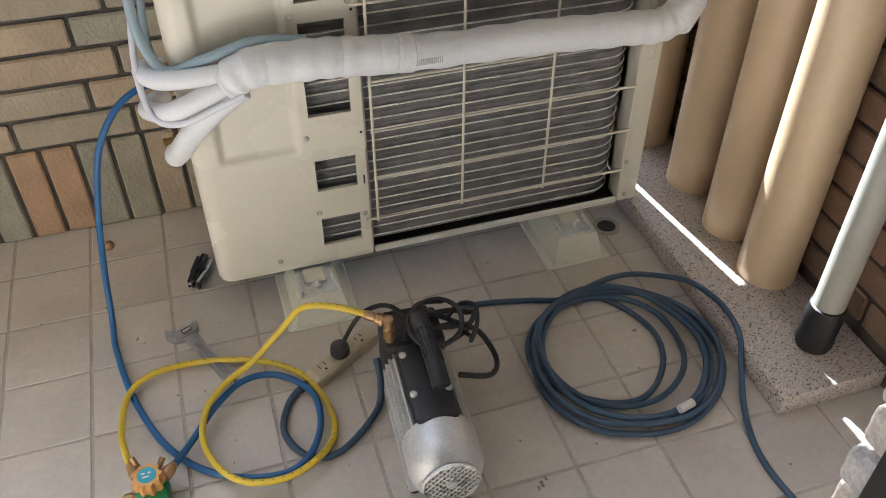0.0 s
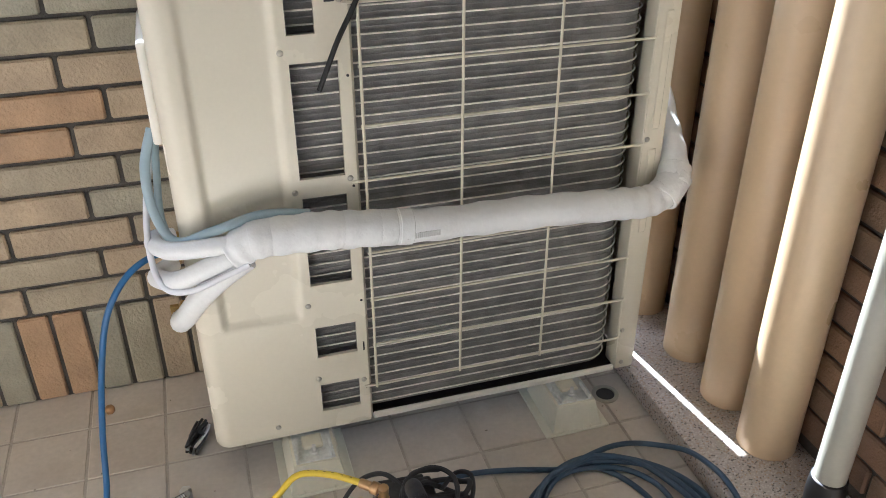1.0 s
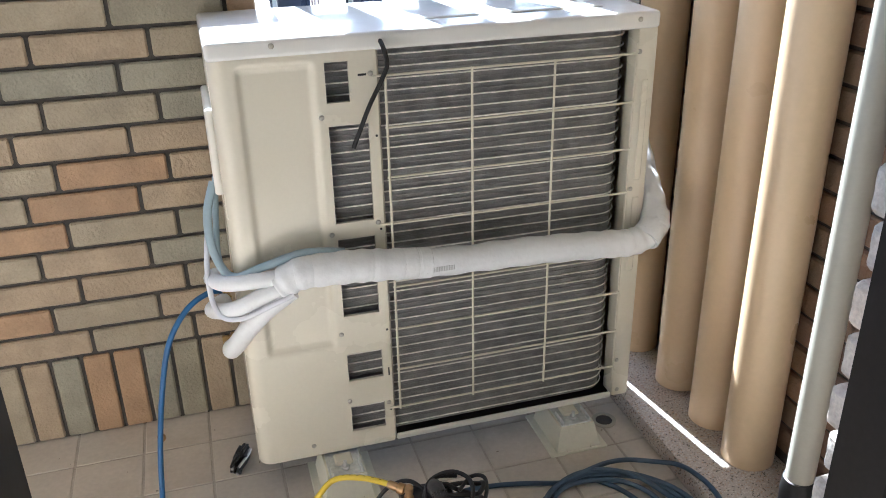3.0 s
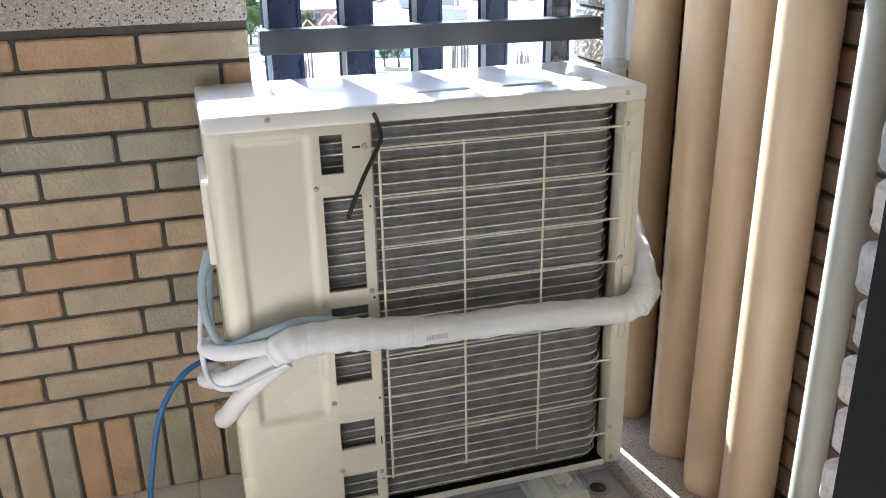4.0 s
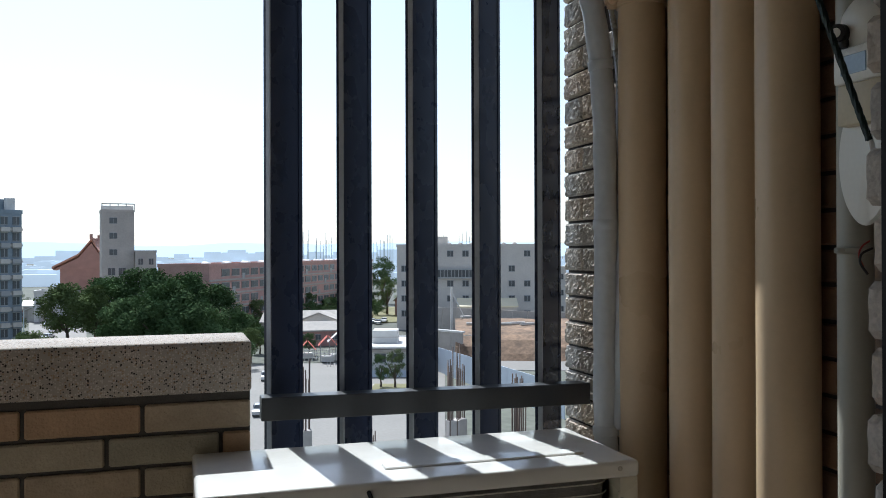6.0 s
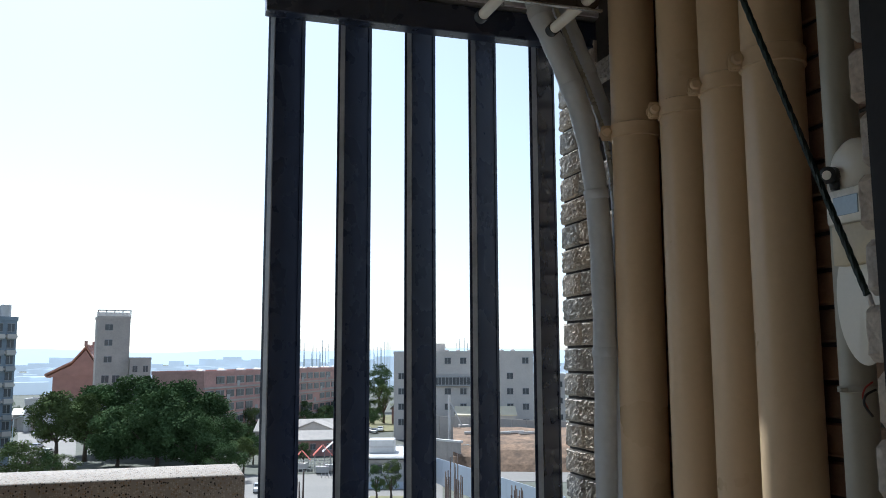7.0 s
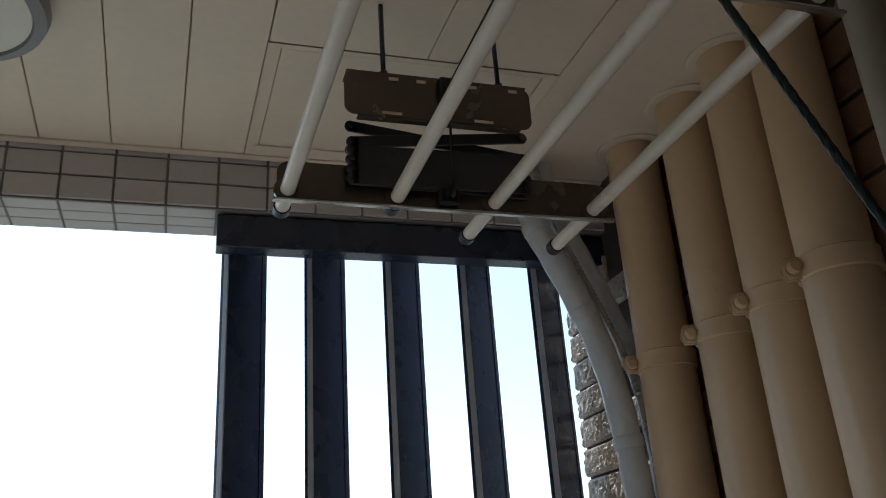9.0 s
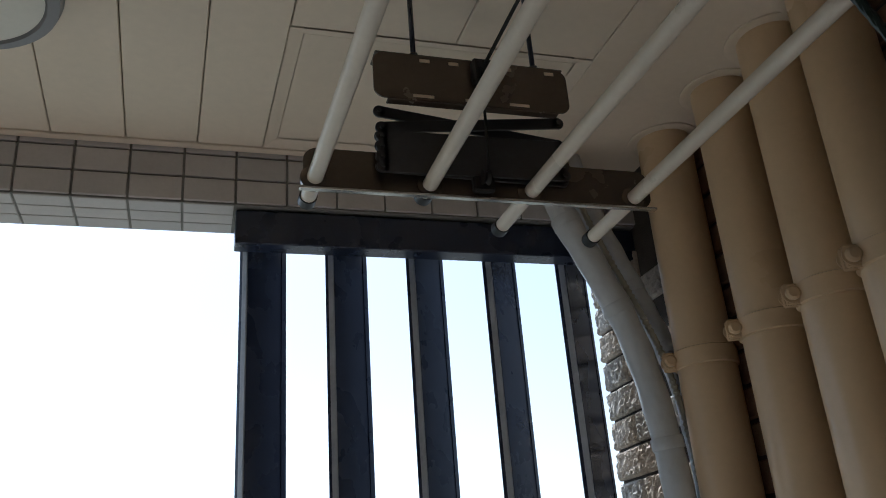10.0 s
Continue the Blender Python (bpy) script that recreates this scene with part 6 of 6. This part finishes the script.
def tree(az, dist, w, h, mat, label, seed, trunk_h=None, clumps=60, turn=0):
    t = thing("tree", bearing(az, dist, GROUND), label, "tree", "", "", 0)
    rn = random.Random(seed)
    th = trunk_h if trunk_h is not None else h * 0.3
    bm = bmesh.new()
    add_tube(bm, [(0, 0, 0), (0.1, 0, th * 0.6), (0, 0, th), (0.2, 0.1, h * 0.6)], lambda u: 0.035 * h * (1 - 0.7 * u), 8)
    for k in range(6):
        a = rn.uniform(0, 6.3)
        add_tube(bm, [(0, 0, th * 0.9), (math.cos(a) * w * 0.15, math.sin(a) * w * 0.15, th + h * 0.15), (math.cos(a) * w * 0.33, math.sin(a) * w * 0.33, th + h * 0.35)], lambda u: 0.015 * h * (1 - 0.75 * u), 6)
    part("trunk", bm, M["bark"], t)
    verts, faces = [], []
    for k in range(clumps):
        a, q = rn.uniform(0, 2 * math.pi), rn.random() ** 0.5
        zz = rn.random()
        prof = math.sin(math.pi * min(1, 0.15 + 0.8 * zz)) ** 0.6
        c = Vector((math.cos(a) * q * w / 2 * prof * 0.9, math.sin(a) * q * w / 2 * prof * 0.6, th + (h - th) * (0.05 + 0.85 * zz)))
        s = rn.uniform(0.09, 0.17) * min(w, h)
        vs, fs = leaf_clump(mat, rn.randrange(4))
        rot = Matrix.Rotation(rn.uniform(0, 6.3), 3, "Z")
        i = len(verts)
        verts += [tuple(c + rot @ Vector((v.x * s, v.y * s, v.z * s * 0.75))) for v in vs]
        faces += [tuple(j + i for j in f) for f in fs]
    me = bpy.data.meshes.new("crown")
    me.from_pydata(verts, [], faces)
    me.materials.append(mat)
    ob = new("crown", me)
    ob.parent = t
    return t


for k in range(14):
    tree(2.6 + 0.8 * k, 186 + 11 * (2.6 + 0.8 * k) + 4 * (k % 3), 9 + 2 * (k % 3), 6.0 + 1.2 * (k % 4), M["leaf"] if k % 3 else M["leaf_light"], "green street tree in front of the red building", 120 + k, trunk_h=1.5, clumps=36)
big = "large dark green broad tree with a dense crown"
for k, (az, d, w, h) in enumerate(((-2.0, 215, 17, 19.2), (0.4, 205, 16, 18.0), (2.3, 200, 13, 15.0), (-4.2, 222, 14, 17.0), (-0.7, 190, 18, 16.0), (1.6, 185, 14, 11.5), (-3.0, 195, 14, 12.5), (3.6, 205, 9, 9.0))):
    tree(az, d, w, h, M["leaf"], big, 30 + k, trunk_h=h * 0.15, clumps=110)
tree(-6.5, 205, 14, 15.5, M["leaf_light"], "lighter yellow-green tree with a slim trunk", 50, trunk_h=5.0, clumps=70)
tree(-4.9, 208, 9, 15, M["leaf_light"], "yellow-green tree beside the dark trees", 51, trunk_h=5.0, clumps=70)
for k, (az, d, w, h) in enumerate(((-8.6, 168, 12, 8.5), (-7.3, 172, 8, 6.5), (-6.2, 176, 8, 5.0), (3.6, 165, 9, 7.0), (4.6, 175, 8, 7.0), (5.2, 190, 7, 6.0), (11.0, 330, 12, 9), (13.3, 370, 14, 21), (13.6, 300, 8, 14), (13.15, 136.5, 3.4, 6.0), (14.1, 135.5, 3.8, 6.9), (8.4, 185, 4, 5))):
    tree(az, d, w, h, M["leaf"] if k % 2 else M["leaf_light"], "small green tree or shrub in the town", 70 + k, trunk_h=h * 0.3, clumps=45)
rn = random.Random(29)
for k in range(22):
    az, d = (rn.uniform(3.5, 16), rn.uniform(232, 340)) if k < 13 else (rn.uniform(-10, -4.6), rn.uniform(235, 360))
    if az > 0 and d > 175 + 11 * az:
        d = 170 + 11 * az
    tree(az, d, rn.uniform(6, 11), rn.uniform(4.5, 8.5), M["leaf"] if k % 3 else M["leaf_light"], "small green tree between the low houses", 200 + k, trunk_h=1.2, clumps=30)
bed = thing("planting_bed", bearing(13.8, 136, GROUND + 0.15), "kerbed planting bed under the young trees", "planting bed", turn=-20)
part("kerb", box((-3.2, -3.6, 0), (2.8, 3.6, 0.35), 0.05), M["concrete"], bed)
part("turf", box((-2.9, -3.3, 0.35), (2.5, 3.3, 0.45)), M["grass"], bed)
# lamp posts and masts
def mast(az, dist, h, r, mat, label, name="mast", arm=0.0):
    m = thing(name, bearing(az, dist, GROUND), label, name.replace("_", " "), "masts and poles in the town")
    part("pole", tube([(0, 0, 0), (0, 0, h)], lambda u: r * (1 - 0.4 * u), 8), mat, m)
    if arm:
        part("arm", tube([(0, 0, h), (arm * 0.5, 0, h + 0.5), (arm, 0, h + 0.4)], r * 0.5, 6), mat, m)


M["mast"] = material("pale_green_steel", (0.5, 0.56, 0.55), 0.6, vary=0.05, bump=0)
rn = random.Random(9)
for k in range(42):
    base = (8.0, 12.3, 17.4)[k % 3]
    mast(base + rn.uniform(-0.2, 2.0), 520 + rn.uniform(-20, 20), 22 + rn.uniform(3, 14), 0.24, M["mast"], "pale slim steel mast far off")
mast(-8.9, 185, 11, 0.12, M["mast"], "street lamp with a curved arm", "street_lamp", 2.4)
mast(19.6, 140, 8, 0.1, M["mast"], "street lamp beside the hoarding", "street_lamp", -2.0)
for k in range(12):
    m_az = 9.6 + 0.22 * k
    mast(m_az, 165, 1.2, 0.06, M["white_metal"], "short white barrier post at the square", "barrier_post")

# the skyline at the edge of sight, haze painted in as colour and glow
M["haze_far"] = material("painted_haze_far", (0.5, 0.56, 0.62), 0.9, vary=0.06, scale=0.005, fine=0.05, bump=0)
M["haze_mid"] = material("painted_haze_mid", (0.36, 0.42, 0.48), 0.9, vary=0.08, scale=0.01, fine=0.1, bump=0)
# emission stands in for the haze; nothing here is a lamp
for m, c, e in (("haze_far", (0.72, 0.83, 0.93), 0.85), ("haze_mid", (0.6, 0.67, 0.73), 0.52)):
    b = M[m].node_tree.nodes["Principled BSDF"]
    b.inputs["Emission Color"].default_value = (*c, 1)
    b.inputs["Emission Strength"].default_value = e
bm = bmesh.new()
rn = random.Random(21)
for k in range(150):
    az = rn.uniform(-14, 32)
    d = rn.uniform(1500, 2600)
    w, h = rn.uniform(18, 55), 20.6 + d * math.tan(radians(rn.uniform(-0.35, 0.28)))
    add_box(bm, (-w / 2, 0, GROUND), (w / 2, 20, GROUND + max(6, h)), m=Matrix.Translation(bearing(az, d)) @ Matrix.Rotation(radians(-az), 4, "Z"))
for k in range(320):
    az = rn.uniform(-16, 33)
    d = rn.uniform(620, 1500)
    w, h = rn.uniform(12, 40), rn.uniform(4, 11) + (d - 620) * 0.006
    add_box(bm, (-w / 2, 0, GROUND), (w / 2, 14, GROUND + h), m=Matrix.Translation(bearing(az, d)) @ Matrix.Rotation(radians(-az), 4, "Z"))
tagged(part("backdrop", bm, M["haze_mid"]), "skyline of far buildings, glowing pale blue-grey as painted haze", "skyline", kind="structure")
bm = bmesh.new()
prev = None
for k in range(60):
    az = -25 + 65 * k / 59
    h = 28 + 45 * (0.5 + 0.5 * noise.fractal(Vector((k * 0.11, 2.0, 0)), 0.8, 2.0, 4))
    a, b = bm.verts.new(bearing(az, 4600, GROUND)), bm.verts.new(bearing(az, 4600, GROUND + h + 22))
    if prev:
        bm.faces.new((prev[0], a, b, prev[1]))
    prev = (a, b)
tagged(part("backdrop", bm, M["haze_far"]), "low hills on the horizon, glowing pale blue as painted haze", "hills", kind="structure")

# ---- pieces of walls, floor and beam ----
def brick_mesh(name, lx, lz, depth, mat, bevel=0.004):
    return mesh_of(name, box((-lx / 2, -depth, -lz / 2), (lx / 2, 0.004, lz / 2), bevel), mat)


BL, BH, PX, PZ = 0.2265, 0.0597, 0.2350, 0.0684
_cache = {}
def brick_at(parent, x0, x1, z0, z1, y, mat, side=False):
    key = (round(x1 - x0, 3), round(z1 - z0, 3), mat.name)
    if key not in _cache:
        _cache[key] = brick_mesh("brick", x1 - x0, z1 - z0, 0.009, mat)
    cx, cz = (x0 + x1) / 2, (z0 + z1) / 2
    # side: the wall that faces -x, where the brick's length runs along y
    m = pose(y, cx, cz, 0, 0, -90) if side else pose(cx, y, cz)
    return piece("brick", _cache[key], parent, m)


def courses(parent, a, b, z_top, z_low, joint, y, mat, side=False):
    z, k = z_top, 0
    while z - BH > z_low:
        shift = joint + (0.0 if k % 2 == 0 else -0.072)
        n = math.floor((a - shift) / PX)
        while shift + n * PX < b:
            x0, x1 = shift + n * PX + 0.0042, shift + (n + 1) * PX - 0.0042
            x0, x1 = max(x0, a), min(x1, b)
            if x1 - x0 > 0.02:
                brick_at(parent, round(x0, 3), round(x1, 3), z - BH, z, y, mat, side)
            n += 1
        z -= PZ
        k += 1
    return z


low = courses(parapet, -1.45, 0.178, 1.107, 0.17, -0.0485, WALL_Y + 0.008, M["brick"])
brick_at(parapet, 0.1605, 0.178, 0.003, low, WALL_Y + 0.008, M["brick"])
x = 0.1565
while x > -1.45:
    brick_at(parapet, x - BH, x, 0.003, low, WALL_Y + 0.008, M["brick"])
    x -= 0.0684
courses(right, 0.42, 1.6, 2.53, 0.06, 0.9, RIGHT_X + 0.008, M["brick_shaded"], side=True)


def rough_stone(name, l, h, d, seed):
    rnd = random.Random(seed)
    bm = bmesh.new()
    nx, nz = (44 if l > 0.15 else 22), 13
    grid = []
    for j in range(nz + 1):
        row = []
        for i in range(nx + 1):
            edge = min(i, nx - i, (j), (nz - j))
            lump = noise.noise(Vector((i * 0.42 + seed * 9, j * 0.3, seed * 3.1)))
            ridge = 1 - 2.4 * abs(lump) + 0.35 * noise.noise(Vector((i * 1.1, j * 1.1, seed * 2.0)))
            out = d * (0.6 if edge == 0 else 0.82 + 0.34 * ridge)
            row.append(bm.verts.new(((i / nx - 0.5) * l + rnd.uniform(-1, 1) * 0.001, -out, (j / nz - 0.5) * h + rnd.uniform(-1, 1) * 0.001)))
        grid.append(row)
    back = [[bm.verts.new((sx * l / 2, 0.0, sz * h / 2)) for sx in (-1, 1)] for sz in (-1, 1)]
    for j in range(nz):
        for i in range(nx):
            bm.faces.new((grid[j][i], grid[j][i + 1], grid[j + 1][i + 1], grid[j + 1][i]))
    bm.faces.new([back[0][0], back[0][1]] + grid[0][::-1])
    bm.faces.new([back[1][1], back[1][0]] + grid[nz])
    bm.faces.new([back[1][0], back[0][0]] + [grid[j][0] for j in range(nz + 1)])
    bm.faces.new([back[0][1], back[1][1]] + [grid[j][nx] for j in range(nz, -1, -1)])
    return mesh_of(name, bm, M["stone"])


_st = [rough_stone("stone", 0.2265, 0.0625, 0.014, s) for s in range(5)]
_st_half = [rough_stone("stone", 0.108, 0.0625, 0.013, s + 20) for s in range(4)]
z, k = 2.359, 0
while z > 0.85:
    if k % 2 == 0:
        piece("stone", _st[k % 5], pier, pose(1.112, 1.965 - 0.1135, z - 0.03, 0, 0, -90))
    else:
        piece("stone", _st_half[k % 4], pier, pose(1.112, 1.965 - 0.054, z - 0.03, 0, 0, -90))
        piece("stone", _st[(k + 2) % 5], pier, pose(1.112, 1.965 - 0.116 - 0.1135, z - 0.03, 0, 0, -90))
    z -= 0.0705
    k += 1
_jamb = []
for w in (0.228, 0.215, 0.11, 0.10):
    bm = box((0, 0, -0.029), (w, 0.052, 0.029), 0.008, 1)
    bmesh.ops.subdivide_edges(bm, edges=bm.edges[:], cuts=5, use_grid_fill=True)
    for v in bm.verts:
        v.co += Vector(((abs(noise.noise(v.co * 110)) - 0.3) * 0.0032, noise.noise(v.co * 45 + Vector((3, 1, 2))) * 0.002, noise.noise(v.co * 50 + Vector((7, 2, 5))) * 0.002))
    _jamb.append(mesh_of("stone", bm, M["stone"]))
z, k = 2.36, 0
while z > 0.0:
    piece("stone", _jamb[(k * 3) % 4], house, pose(0.7 + (0.0, 0.006, 0.002, 0.01)[(k * 7) % 4], HOUSE_Y + 0.001, z - 0.03))
    z -= PZ
    k += 1

# floor tiles
_tile = mesh_of("tile", box((-0.0748, -0.0748, -0.012), (0.0748, 0.0748, 0.0), 0.0012), M["tile"])
for i in range(-10, 9):
    for j in range(-8, 3):
        cx, cy = 0.105 + 0.155 * i + 0.0775, 1.2125 + 0.155 * j + 0.0775
        if cx < 1.2 and cy < 1.66 and cy > -0.2 and cx > -1.5:
            piece("tile", _tile, floor, pose(cx, cy, 0))

# beam tiles, face and soffit
_ft = mesh_of("tile", box((-0.0493, -0.004, -0.0245), (0.0493, 0.004, 0.0245), 0.0012), M["beam_tile"])
_fb = mesh_of("tile", box((-0.0493, -0.0214, -0.004), (0.0493, 0.0214, 0.004), 0.0012), M["beam_tile"])
for i in range(-14, 10):
    cx = 0.2105 - 0.05175 + 0.1035 * i
    for j in range(3):
        piece("tile", _ft, beam, pose(cx, BEAM_Y + 0.002, 2.4455 + 0.0535 * j))
    if cx < 0.25:
        for j in range(3):
            piece("tile", _fb, beam, pose(cx, BEAM_Y + 0.0265 + 0.0465 * j, 2.4190))
